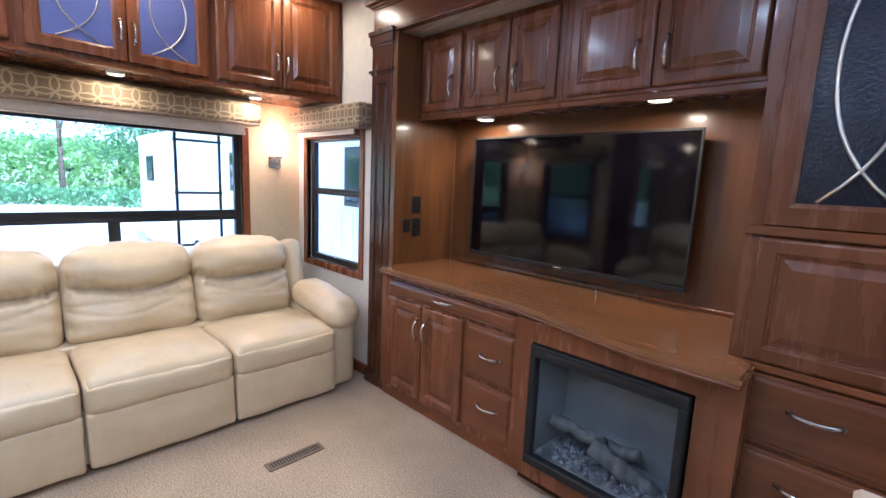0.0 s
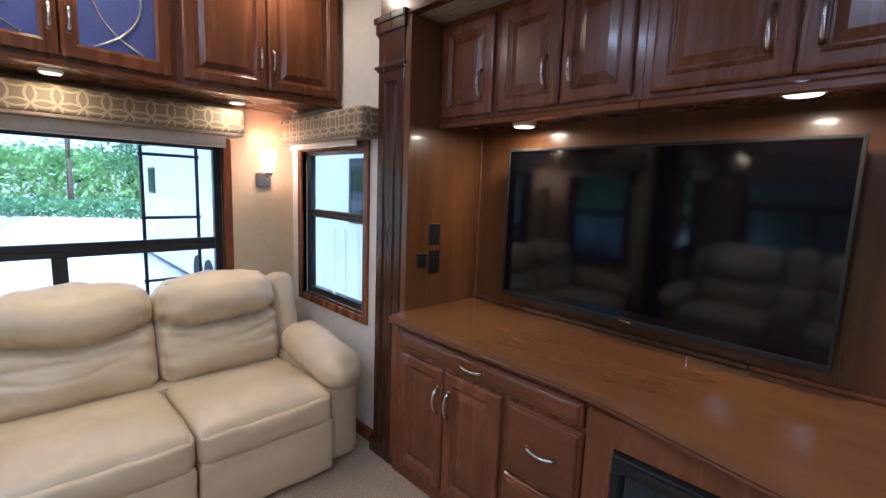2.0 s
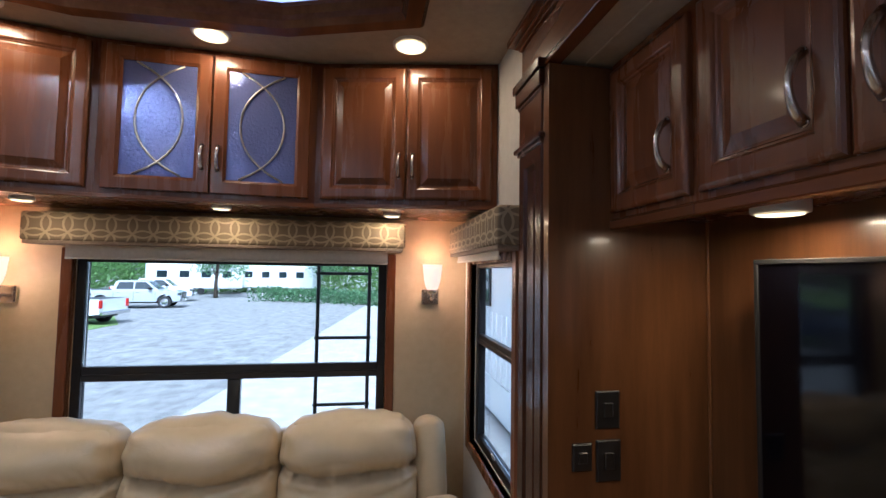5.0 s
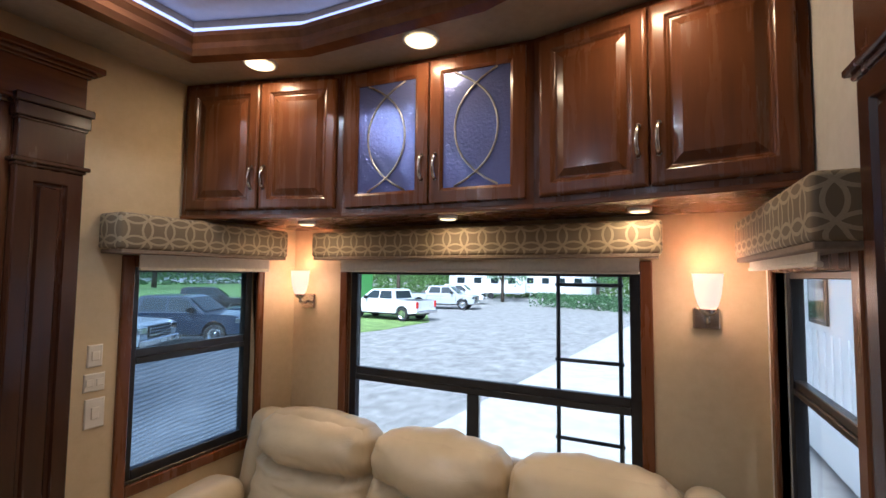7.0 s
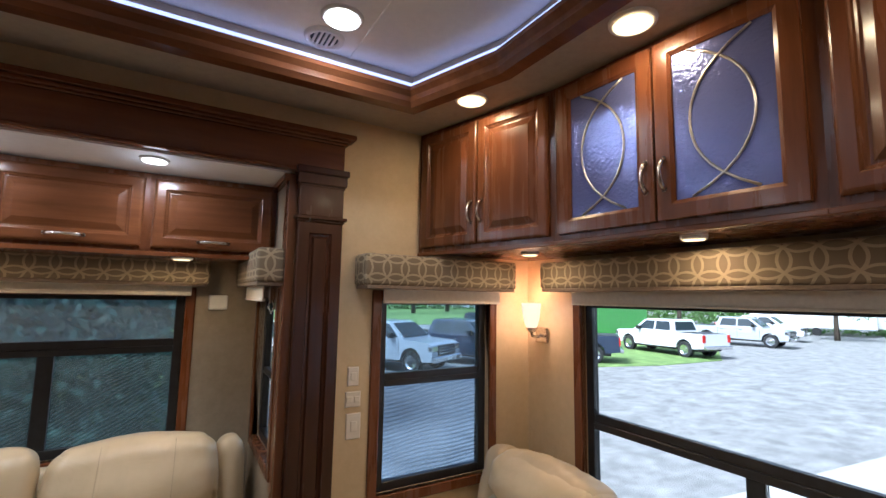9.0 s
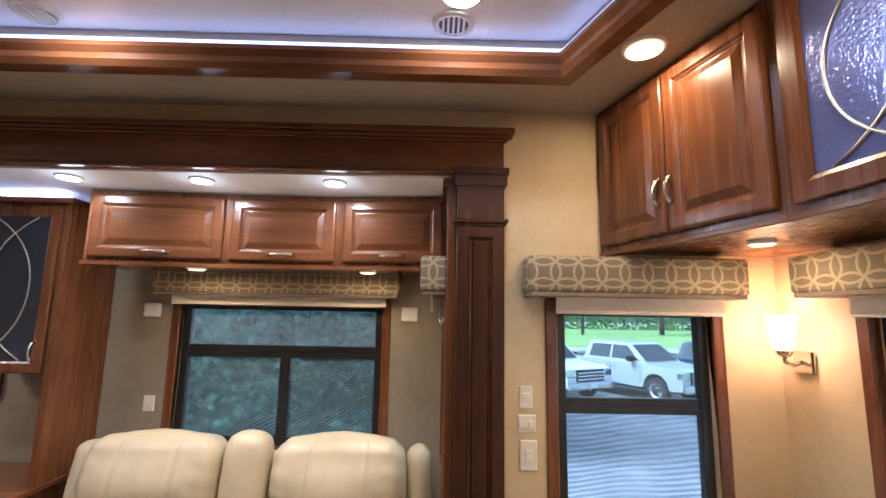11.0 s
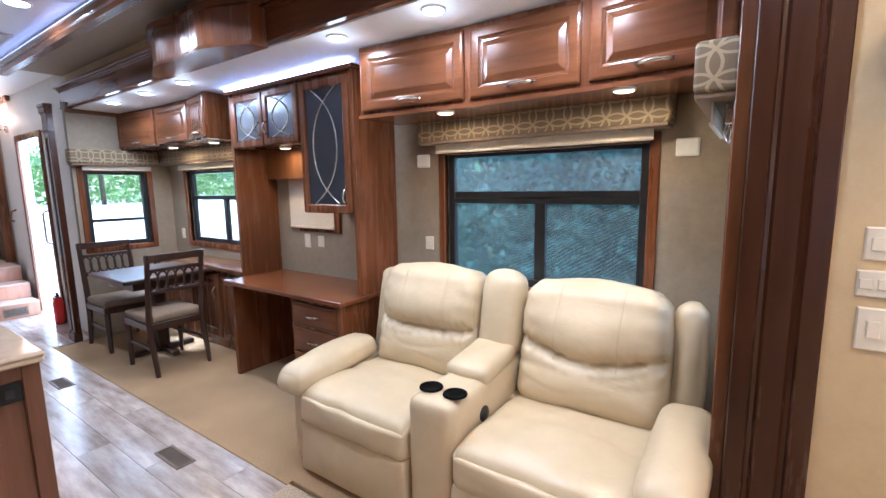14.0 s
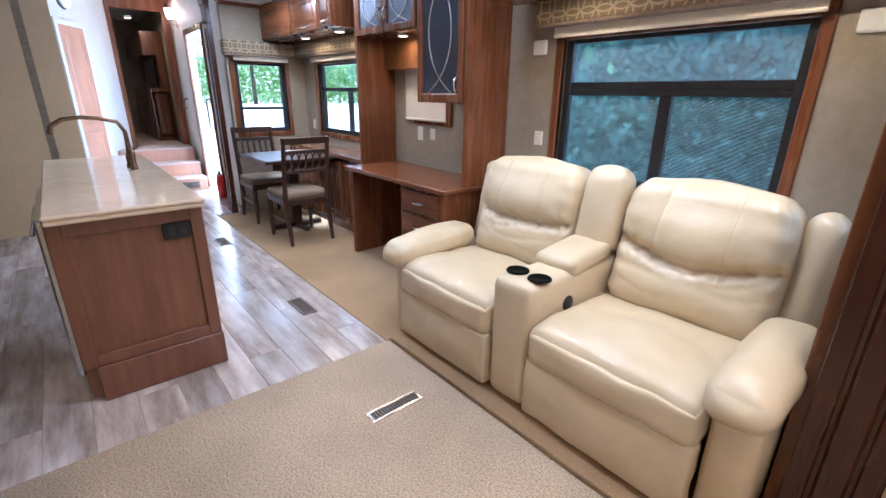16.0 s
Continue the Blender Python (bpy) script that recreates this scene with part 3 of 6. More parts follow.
def valance(m, w, h=0.14, d=0.16):
    bm = bmesh.new()
    box(bm, 0, w, -d, 0, 0, h, 0.014, 2)
    va = part("window_valance", bm, FABRIC, None, "", m, True)
    part("hem_band", boxes((0.012, w - 0.012, -d + 0.004, -0.002, -0.016, 0.001), bevel=0.003), SEAT_CLOTH, va, "plain taupe hem")
    return tagged(va, "padded taupe fabric valance with interlocked pale ovals", "valance", "valances over the windows")


def shade(m, w, drop=0.06):
    root = thing("roller_shade", m, "rolled cream roller shade under a valance", "shade", "roller shades")
    part("shade_cloth", boxes((0, w, -0.075, -0.07, -drop + 0.012, 0.02)), SHADE, root)
    part("hem_bar", boxes((0, w, -0.08, -0.064, -drop, -drop + 0.013), bevel=0.003), SHADE, root)
    part("roll", tube(bmesh.new(), [(0.005, -0.05, 0.03), (w - 0.005, -0.05, 0.03)], 0.026, 12), SHADE, root, smooth=True)
    return root


valance(pose(-3.418, -0.385, 1.755, 0, 0, 90), 1.825)
shade(pose(-3.42, -0.235, 1.735, 0, 0, 90), 1.585, 0.065)
valance(pose(-2.30, -0.658, 1.75, 0, 0, 180), 0.90, 0.15, 0.155)
shade(pose(-2.43, -0.66, 1.735, 0, 0, 180), 0.71, 0.07)
valance(pose(-3.36, 1.808, 1.735), 0.965, 0.145, 0.11)
shade(pose(-3.29, 1.81, 1.735), 0.78, 0.05)
valance(pose(-0.283, -1.478, 1.755, 0, 0, 180), 1.43)
shade(pose(-0.36, -1.48, 1.735, 0, 0, 180), 1.27, 0.05)
valance(pose(3.32, -1.478, 1.755, 0, 0, 180), 1.82, 0.14, 0.13)
shade(pose(3.0, -1.48, 1.735, 0, 0, 180), 1.25, 0.05)
valance(pose(3.348, -0.56, 1.745, 0, 0, -90), 0.77, 0.14, 0.12)
shade(pose(3.35, -0.66, 1.735, 0, 0, -90), 0.6, 0.05)
valance(pose(-1.978, -1.45, 1.755, 0, 0, 90), 0.77, 0.155, 0.12)
shade(pose(-1.98, -1.365, 1.735, 0, 0, 90), 0.58, 0.07)


# ---- lamps ----
LAMPS = 0.23


def downlight(x, y, z, watts, radius=0.05, warm=True, label="round recessed puck light, lit"):
    root = thing("downlight", pose(x, y, z), label, "ceiling light", "recessed puck lights")
    part("trim_ring", lathe(bmesh.new(), [(radius * 1.25, 0.018), (radius * 1.25, 0.0), (radius * 1.22, -0.008), (radius, -0.010), (radius * 0.95, -0.004)], 24), WHITE_PL, root, smooth=True)
    bm = bmesh.new()
    bmesh.ops.create_circle(bm, cap_ends=True, segments=24, radius=radius * 0.99, matrix=pose(0, 0, -0.0125))
    part("lens", bm, LAMP_LENS if warm else LAMP_COOL, root, "glowing lens")
    la = new("downlight_lamp", bpy.data.lights.new("downlight_lamp", "AREA"))
    la.data.shape, la.data.size, la.data.energy = "DISK", radius * 1.6, watts * LAMPS
    la.data.color = (1.0, 0.66, 0.33) if warm else (1.0, 0.92, 0.82)
    la.matrix_world = pose(x, y, z - 0.017)
    return root


for lx, ly in ((-2.63, -0.136), (-2.745, 0.60), (-2.68, 1.40)):
    downlight(lx, ly, 2.58, 5.5, 0.06)
for lx, ly in ((-3.07, -0.25), (-3.12, 0.55), (-3.17, 1.36)):
    downlight(lx, ly, 1.926, 3.2, 0.036)
for lx in (-1.44, -0.815, -0.198, 1.42, 2.035, 2.67):
    downlight(lx, -0.765, 2.26, 4.8, 0.045, False, "square-trimmed recessed slide-out light, lit")
    # Unseen point lamp added under each light to brighten the white ceiling.
    ceiling_fill = new("slide_ceiling_fill", bpy.data.lights.new("slide_ceiling_fill", "POINT"))
    ceiling_fill.data.energy, ceiling_fill.data.shadow_soft_size, ceiling_fill.data.color = 0.6 * LAMPS, 0.05, (1.0, 0.96, 0.92)
    ceiling_fill.matrix_world = pose(lx, -0.765, 2.20)
for lx, ly in ((-1.99, 0.0), (-0.70, 0.0), (0.57, 0.0), (1.84, 0.0)):
    downlight(lx, ly, 2.665, 8.5, 0.06, False)
for lx, ly in ((-1.71, 2.14), (-0.666, 2.02)):
    downlight(lx, ly, 1.782, 5.0, 0.045)
doorway_sky = new("doorway_skylight", bpy.data.lights.new("doorway_skylight", "AREA"))
doorway_sky.data.shape, doorway_sky.data.size, doorway_sky.data.size_y = "RECTANGLE", 0.82, 2.0
doorway_sky.data.energy, doorway_sky.data.color = 8.0, (0.95, 0.97, 1.0)
doorway_sky.matrix_world = look((4.82, -0.76, 1.05), (4.82, 1.0, 1.05))
for lx in (-0.68, -1.57):
    downlight(lx, -1.05, 1.868, 3.6, 0.038)
for lx in (1.78, 2.5):
    downlight(lx, -1.15, 1.885, 3.6, 0.038)
downlight(0.95, -1.25, 1.795, 3.6, 0.036)
downlight(6.6, -0.2, 2.4, 3.0, 0.045)


def sconce(m, watts):
    root = thing("wall_sconce", m, "nickel wall sconce with a lit frosted glass shade", "wall lamp", "wall sconces")
    part("backplate", boxes((-0.05, 0.05, -0.018, 0, -0.045, 0.045), bevel=0.006), NICKEL, root)
    part("arm", tube(bmesh.new(), [(0, -0.015, 0), (0, -0.05, -0.012), (0, -0.085, -0.002), (0, -0.09, 0.03)], 0.009), NICKEL, root, smooth=True)
    part("cup", lathe(bmesh.new(), [(0.0, 0.02), (0.02, 0.02), (0.03, 0.035), (0.03, 0.045)], 18, pose(0, -0.09, 0)), NICKEL, root, smooth=True)
    sh = part("shade", lathe(bmesh.new(), [(0.024, 0.04), (0.036, 0.06), (0.047, 0.10), (0.052, 0.15), (0.056, 0.185), (0.052, 0.185), (0.046, 0.12), (0.03, 0.06)], 24, pose(0, -0.09, 0)), SCONCE_GLASS, root, "glowing frosted glass shade", smooth=True)
    sh.visible_shadow = False
    la = new("sconce_lamp", bpy.data.lights.new("sconce_lamp", "POINT"))
    la.data.energy, la.data.shadow_soft_size, la.data.color = watts * LAMPS, 0.035, (1.0, 0.58, 0.36)
    la.matrix_world = m @ pose(0, -0.09, 0.12)
    return root


sconce(pose(-3.42, -0.53, 1.49, 0, 0, 90), 7.0)
sconce(pose(-3.42, 1.60, 1.49, 0, 0, 90), 7.0)
sconce(pose(5.62, -0.66, 2.26, 0, 0, 180), 5.0)


# ---- cabinets ----
def pull(parent, x, z, length=0.11, upright=True, y=0.0, mat=None):
    """An arched bar pull on a front at y."""
    k = 9
    pts = []
    for i in range(k):
        s = i / (k - 1)
        off = y - 0.03 * (math.sin(math.pi * s) ** 0.6)
        a = (s - 0.5) * length
        pts.append((x, off, z + a) if upright else (x + a, off, z))
    rad = [0.0095 if i in (0, k - 1) else 0.0062 + 0.0026 * abs(i - 4) / 4 for i in range(k)]
    bm = tube(bmesh.new(), pts, rad, 8)
    for s in (-0.5, 0.5):
        a = s * length
        lathe(bm, [(0.0, 0.003), (0.009, 0.002), (0.009, -0.002), (0, -0.003)], 10, (pose(x, y - 0.002, z + a, 90) if upright else pose(x + a, y - 0.002, z, 90)))
    return part("handle", bm, mat or NICKEL, parent, "arched brushed nickel pull", smooth=True)


RAISED = [(0.0, 0.02), (0.0, 0.009), (0.002, 0.005), (0.007, 0.0015), (0.013, 0.0), (0.046, 0.0), (0.050, 0.0025), (0.053, 0.007), (0.058, 0.0085), (0.062, 0.013), (0.068, 0.013), (0.092, 0.004), (0.096, 0.0025)]
DRAWER = [(0.0, 0.02), (0.0, 0.012), (0.004, 0.007), (0.010, 0.005), (0.014, 0.006), (0.018, 0.003), (0.026, 0.0)]


def front(name, parent, m, w, h, style, handle=None, upright=True, length=0.1, grain=None, label=""):
    """A door or drawer front; handle: (x, z)."""
    small = min(w, h)
    prof = style
    if style is RAISED and small < 0.22:
        prof = [(i * 0.72, y) for i, y in style]
    d = part(name, panel(bmesh.new(), w, h, prof), grain or WOOD_V, parent, label, m)
    if handle:
        pull(d, handle[0], handle[1], length, upright)
    return d


def glass_door(parent, m, w, h, mat, handle=None, edge=0.05, length=0.1, came=0.004):
    """A framed glass door with leaded arcs."""
    d = part("door", panel(bmesh.new(), w, h, [(0.0, 0.02), (0.0, 0.004), (0.003, 0.0), (edge * 0.8, 0.0), (edge, 0.006), (edge, 0.02)], False), WOOD_V, parent, "cherry door framing leaded glass", m)
    part("glass_pane", boxes((edge - 0.002, w - edge + 0.002, 0.011, 0.016, edge - 0.002, h - edge + 0.002)), mat, d, "seeded glass")
    gw, gh = w - 2 * edge, h - 2 * edge
    for s in (-1, 1):
        pts = []
        for i in range(17):
            v = i / 16
            x = w / 2 + s * gw * (0.34 * math.sin(math.pi * v) - 0.02) - s * (0.30 * gw * (abs(2 * v - 1) ** 4))
            pts.append((x, 0.0085, edge + 0.004 + v * (gh - 0.008)))
        part("lead_came", tube(bmesh.new(), pts, came, 6), CAME, d, "curved metal came", smooth=True)
    if handle:
        pull(d, handle[0], handle[1], length)
    return d


def pilaster(name, m, w, h, d, label):
    """A fluted post with a base and two capitals. Local: foot middle at the back, front at -y."""
    root = thing(name, m, label, "pilaster", kind="structure")
    part("shaft", panel(bmesh.new(), w, 2.034, [(0, 0), (0, -d + 0.004), (0.004, -d), (0.05, -d), (0.056, -d + 0.01), (0.066, -d + 0.012), (0.074, -d + 0.004)]), WOOD_DARK, root, m=pose(-w / 2, 0, 0))
    part("plinth", boxes((-w / 2 - 0.015, w / 2 + 0.015, -d - 0.016, 0, 0, 0.085), (-w / 2 - 0.008, w / 2 + 0.008, -d - 0.009, 0, 0.085, 0.105), bevel=0.004), WOOD_DARK, root)
    part("frieze", boxes((-w / 2, w / 2, -d, 0, 2.034, h), bevel=0.003), WOOD_DARK, root)
    cap = bmesh.new()
    for z, hh, o in ((2.035, 0.012, 0.006), (2.047, 0.016, 0.016), (2.20, 0.012, 0.005), (2.212, 0.05, 0.012), (2.262, 0.03, 0.02)):
        box(cap, -w / 2 - o, w / 2 + o, -d - o, 0, z, z + hh, 0.003)
    part("capital", cap, WOOD_DARK, root)
    return root


pilaster("pilaster_south", pose(-2.115, -0.66, 0, 0, 0, 180), 0.205, 2.262, 0.05, "dark cherry fluted post at the slide-out opening")
pilaster("pilaster_north", pose(-2.245, 1.81, 0), 0.205, 2.262, 0.05, "dark cherry fluted post beside the entertainment wall")
pilaster("pilaster_front", pose(3.46, -0.52, 0, 0, 0, 180), 0.15, 2.262, 0.05, "dark cherry post at the end of the dinette")


def header(name, x0, x1, face, s, label):
    """A cherry beam over a slide-out; s: the way into the room."""
    bm = bmesh.new()
    for a, z0, z1 in ((0.05, 2.268, 2.282), (0.042, 2.282, 2.42), (0.052, 2.42, 2.432), (0.064, 2.432, 2.446), (0.085, 2.446, 2.47)):
        lo, hi = sorted((face, face + s * a))
        box(bm, x0 - (a - 0.04 if x0 < -1 else 0), x1, lo, hi, z0, z1, 0.003)
    return tagged(part(name, bm, WOOD_H), label, "trim", kind="structure")


header("trim_header_south", -2.215, 3.5, -0.66, 1, "cherry header beam with crown moulding")
header("trim_header_north", -2.345, 3.65, 1.81, -1, "cherry header beam over the entertainment wall")
tagged(part("trim_slide_crown", boxes((-1.98, -1.95, -1.0, -0.66, 2.225, 2.26), (3.32, 3.35, -1.48, -0.6, 2.225, 2.26), bevel=0.004), WOOD_H), "thin cherry moulding under the slide-out ceiling", "trim", kind="structure")
tagged(part("trim_slide_lining", boxes((-2.012, -1.972, -0.745, -0.656, 0.0, 2.26), bevel=0.003), WOOD_V), "cherry lining of the slide-out opening", "trim", kind="structure")
tagged(part("baseboard", boxes((-3.42, -2.36, 1.785, 1.808, 0.0, 0.075), (-1.98, 0.0, -1.478, -1.46, 0.0, 0.075), (-1.978, -1.955, -1.46, -0.75, 0.0, 0.075), (-3.40, -2.23, -0.658, -0.638, 0.0, 0.075), bevel=0.003), WOOD_H), "dark cherry baseboard", "baseboard", kind="structure")

# arched box on the header
bm = bmesh.new()
pts = []
for i in range(17):
    s = i / 16
    pts.append((0.165 + 1.12 * s, -0.60 + 0.11 + 0.085 * math.sin(math.pi * s) - 0.02 * math.cos(4 * math.pi * s)))
prism(bm, [(0.165, -0.60)] + pts + [(1.285, -0.60)], 2.25, 2.43)
arch_box = part("arched_valance_box", bm, WOOD_V)
tagged(arch_box, "bowed cherry box on the header beam", "light box")
part("crown_lip", prism(bmesh.new(), [(0.145, -0.565)] + [(x, y + 0.03) for x, y in pts] + [(1.305, -0.565)], 2.431, 2.462), WOOD_H, arch_box)
part("foot_lip", prism(bmesh.new(), [(0.155, -0.60)] + [(x, y + 0.012) for x, y in pts] + [(1.295, -0.60)], 2.23, 2.249), WOOD_H, arch_box)


# rear overhead cabinets on three angled fronts
def overhead(a, b, zlo, zhi, back, split, style, label, group):
    """A cabinet unit whose front runs from a to b (plan), the room on the right of that way."""
    a, b = Vector(a), Vector(b)
    w = (b - a).length
    ang = math.degrees(math.atan2(b.y - a.y, b.x - a.x))
    m = pose(a.x, a.y, zlo, 0, 0, ang)
    root = thing("overhead_cabinet", m, label, "cabinet", group)
    inv = m.inverted()
    q = [(inv @ Vector((*p, 0))).to_2d() for p in back]
    h = zhi - zlo
    bm = prism(bmesh.new(), [(0, 0.022), (w, 0.022), tuple(q[1]), tuple(q[0])], 0.0, h)
    part("body", bm, WOOD_V, root)
    part("face_frame", boxes((0, 0.03, 0.0, 0.021, 0, h), (w - 0.03, w, 0.0, 0.021, 0, h), (0.03, w - 0.03, 0.0, 0.021, 0, 0.03), (0.03, w - 0.03, 0.0, 0.021, h - 0.03, h)), WOOD_V, root)
    part("foot_rail", boxes((0, w, -0.012, 0.03, -0.018, 0.0), bevel=0.003), WOOD_H, root)
    dw = (w - 0.05) / split
    for i in range(split):
        right = i % 2 == 0
        dm = pose(0.025 + i * dw + 0.003, -0.021, 0.022)
        hx = (dw - 0.006 - 0.028) if right else 0.028
        if split == 1:
            hx = dw * 0.8
        if style == "glass":
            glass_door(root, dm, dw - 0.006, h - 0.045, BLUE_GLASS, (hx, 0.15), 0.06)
        else:
            front("door", root, dm, dw - 0.006, h - 0.045, RAISED, (hx, 0.15))
    return root


RA, RB, RC, RD = (-2.652, -0.655), (-2.865, 0.14), (-2.925, 1.0), (-2.772, 1.805)
overhead(RA, RB, 1.93, 2.575, ((-3.415, -0.655), (-3.415, 0.14)), 2, "wood", "cherry overhead cabinet with two raised-panel doors", "rear overhead cabinets")
overhead(RB, RC, 1.93, 2.575, ((-3.415, 0.142), (-3.415, 0.998)), 2, "glass", "cherry overhead cabinet with two leaded glass doors reflecting blue", "rear overhead cabinets")
overhead(RC, RD, 1.93, 2.575, ((-3.415, 1.002), (-3.415, 1.805)), 2, "wood", "cherry overhead cabinet with two raised-panel doors", "rear overhead cabinets")


# ---- entertainment wall ----
def upper(x0, x1, doors):
    """A wall cabinet; doors: (left, right, side of the handle) in the room's x."""
    root = thing("wall_cabinet", pose(x0, 1.97, 1.80), "cherry wall cabinet with raised-panel doors over the television", "cabinet", "cabinets over the television")
    w, h = x1 - x0, 0.47
    part("body", boxes((0, w, 0.022, 0.335, 0, h)), WOOD_V, root)
    part("face_frame", boxes((0, w, 0.0, 0.021, 0, h)), WOOD_V, root)
    part("foot_rail", boxes((0, w, -0.014, 0.02, -0.032, -0.006), (0, w, -0.006, 0.02, -0.006, 0.0), bevel=0.003), WOOD_H, root)
    for a, b, side_ in doors:
        front("door", root, pose(a - x0, -0.021, 0.016), b - a, 0.425, RAISED, (b - a - 0.062 if side_ == "r" else 0.05, 0.13), True, 0.12)
    return root


upper(-2.096, -1.746, ((-2.088, -1.760, "r"),))
upper(-1.745, -1.101, ((-1.730, -1.420, "r"), (-1.416, -1.134, "l")))
upper(-1.10, -0.262, ((-1.068, -0.686, "r"), (-0.681, -0.297, "l")))
tagged(part("niche_back_panel", boxes((-2.097, -0.25, 2.288, 2.306, 0.86, 1.80)), WOOD_BACK), "cherry veneer back panel behind the television", "panel", kind="structure")
side = part("niche_side_panel", boxes((-2.14, -2.098, 1.765, 2.308, 0.0, 2.262)), WOOD_BACK)
tagged(side, "cherry veneer side panel with black outlets", "panel", kind="structure")
tagged(part("trim_niche_bead", boxes((-2.097, -2.088, 2.278, 2.287, 0.862, 1.80), (-2.08, -0.25, 2.276, 2.287, 0.862, 0.875), bevel=0.002), WOOD_TOP), "thin wood bead in the niche corners", "trim", kind="structure")


def wall_plate(m, w, h, mat, kind, label, toggles=1):
    root = thing(kind, m, label, "outlet" if "outlet" in kind else "switch", "wall plates")
    part("plate", panel(bmesh.new(), w, h, [(0, 0), (0, -0.004), (0.004, -0.007)]), mat, root)
    for i in range(toggles):
        a = w * (i + 0.5) / toggles
        part("rocker", boxes((a - 0.014, a + 0.014, -0.012, -0.006, h * 0.3, h * 0.7), bevel=0.002), mat, root)
    return root


wall_plate(pose(-2.098, 1.91, 1.185, 0, 0, 90), 0.075, 0.108, BLACK_PL, "outlet_plate", "black outlet plate on the cherry niche side")
wall_plate(pose(-2.098, 1.912, 1.035, 0, 0, 90), 0.076, 0.118, BLACK_PL, "outlet_plate", "black outlet plate on the cherry niche side")
wall_plate(pose(-2.098, 1.838, 1.068, 0, 0, 90), 0.06, 0.078, BLACK_PL, "outlet_plate", "small black connector plate on the cherry niche side")

# base unit
base = thing("entertainment_base_cabinet", pose(-2.09, 1.72, 0), "cherry base cabinet with doors and drawers under the counter", "cabinet")
part("body", boxes((-0.05, 1.06, 0.0, 0.044, 0.075, 0.815), (0, 1.06, 0.044, 0.56, 0.075, 0.815)), WOOD_V, base)
part("toe_kick", boxes((-0.05, 1.06, 0.02, 0.044, 0.0, 0.075)), WOOD_H, base)
front("drawer", base, pose(0.035, -0.021, 0.697), 0.975, 0.09, DRAWER, (0.48, 0.048), False, 0.12, WOOD_H)
front("door", base, pose(0.04, -0.021, 0.105), 0.305, 0.575, RAISED, (0.275, 0.43), True, 0.12)
front("door", base, pose(0.352, -0.021, 0.105), 0.315, 0.575, RAISED, (0.035, 0.43), True, 0.12)
front("drawer", base, pose(0.697, -0.021, 0.4), 0.318, 0.28, DRAWER, (0.165, 0.14), False, 0.12, WOOD_H)
front("drawer", base, pose(0.697, -0.021, 0.11), 0.318, 0.272, DRAWER, (0.165, 0.16), False, 0.12, WOOD_H)

surround = thing("fireplace_surround", pose(-1.03, 1.63, 0), "cherry surround of the electric fireplace", "cabinet")
part("frame", boxes((0, 0.09, 0.0, 0.67, 0.09, 0.815), (0.735, 0.87, 0.0, 0.67, 0.09, 0.815), (0.09, 0.735, 0.0, 0.67, 0.725, 0.815), (0.09, 0.735, 0.0, 0.67, 0.09, 0.165)), WOOD_V, surround)
part("toe_kick", boxes((0.005, 0.865, 0.085, 0.66, 0.0, 0.089)), WOOD_DARK, surround)
part("backing", boxes((0.09, 0.735, 0.3, 0.32, 0.165, 0.725)), BLACK_PL, surround)
fire = thing("electric_fireplace", pose(-0.935, 1.63, 0.17), "black electric fireplace insert with grey logs", "fireplace")
part("bezel", boxes((0, 0.63, -0.025, 0.02, 0.50, 0.55), (0, 0.03, -0.025, 0.02, 0.04, 0.50), (0.60, 0.63, -0.025, 0.02, 0.04, 0.50), (0, 0.63, -0.025, 0.02, 0.0, 0.04), bevel=0.004), MATT_BLACK, fire, "black metal bezel")
part("vent_slot", boxes((0.08, 0.55, -0.03, -0.026, 0.525, 0.54)), BLACK_PL, fire)
p = part("glass_pane", boxes((0.03, 0.60, -0.012, -0.008, 0.04, 0.50)), FIRE_GLASS, fire, "clear front glass")
p.visible_shadow = False
part("firebox", boxes((0.02, 0.61, 0.27, 0.28, 0.03, 0.52), (0.02, 0.03, 0.02, 0.27, 0.03, 0.52), (0.60, 0.61, 0.02, 0.27, 0.03, 0.52), (0.03, 0.6, 0.02, 0.27, 0.03, 0.04)), textured("grey_firebox_screen", (0.15, 0.158, 0.165), (0.21, 0.218, 0.225), 0.35, (4, 4, 4), 3, 0.0), fire, "grey firebox lining")
rng = random.Random(4)


def log(a, b, r, sd):
    g = random.Random(sd)
    pts = [Vector(a).lerp(Vector(b), i / 7) + Vector((0, g.uniform(-0.008, 0.008), g.uniform(-0.01, 0.01))) for i in range(8)]
    return tube(bmesh.new(), pts, [r * g.uniform(0.8, 1.15) for _ in pts], 9)


part("log", log((0.06, 0.1, 0.19), (0.30, 0.13, 0.16), 0.032, 1), LOG, fire, "grey faux log", smooth=True)
part("log", log((0.10, 0.18, 0.12), (0.42, 0.2, 0.13), 0.03, 2), LOG, fire, "grey faux log", smooth=True)
part("log", log((0.27, 0.07, 0.17), (0.52, 0.11, 0.06), 0.034, 3), LOG, fire, "grey faux log", smooth=True)
bm = bmesh.new()
for i in range(170):
    s = rng.uniform(0.008, 0.02)
    bmesh.ops.create_icosphere(bm, subdivisions=1, radius=s, matrix=pose(rng.uniform(0.05, 0.58), rng.uniform(0.03, 0.2), 0.045 + rng.uniform(0, 0.02), rng.uniform(0, 90), 0, rng.uniform(0, 90)))
tagged(part("ember_bed", bm, EMBER, fire, "crushed grey embers"), kind="stuff")

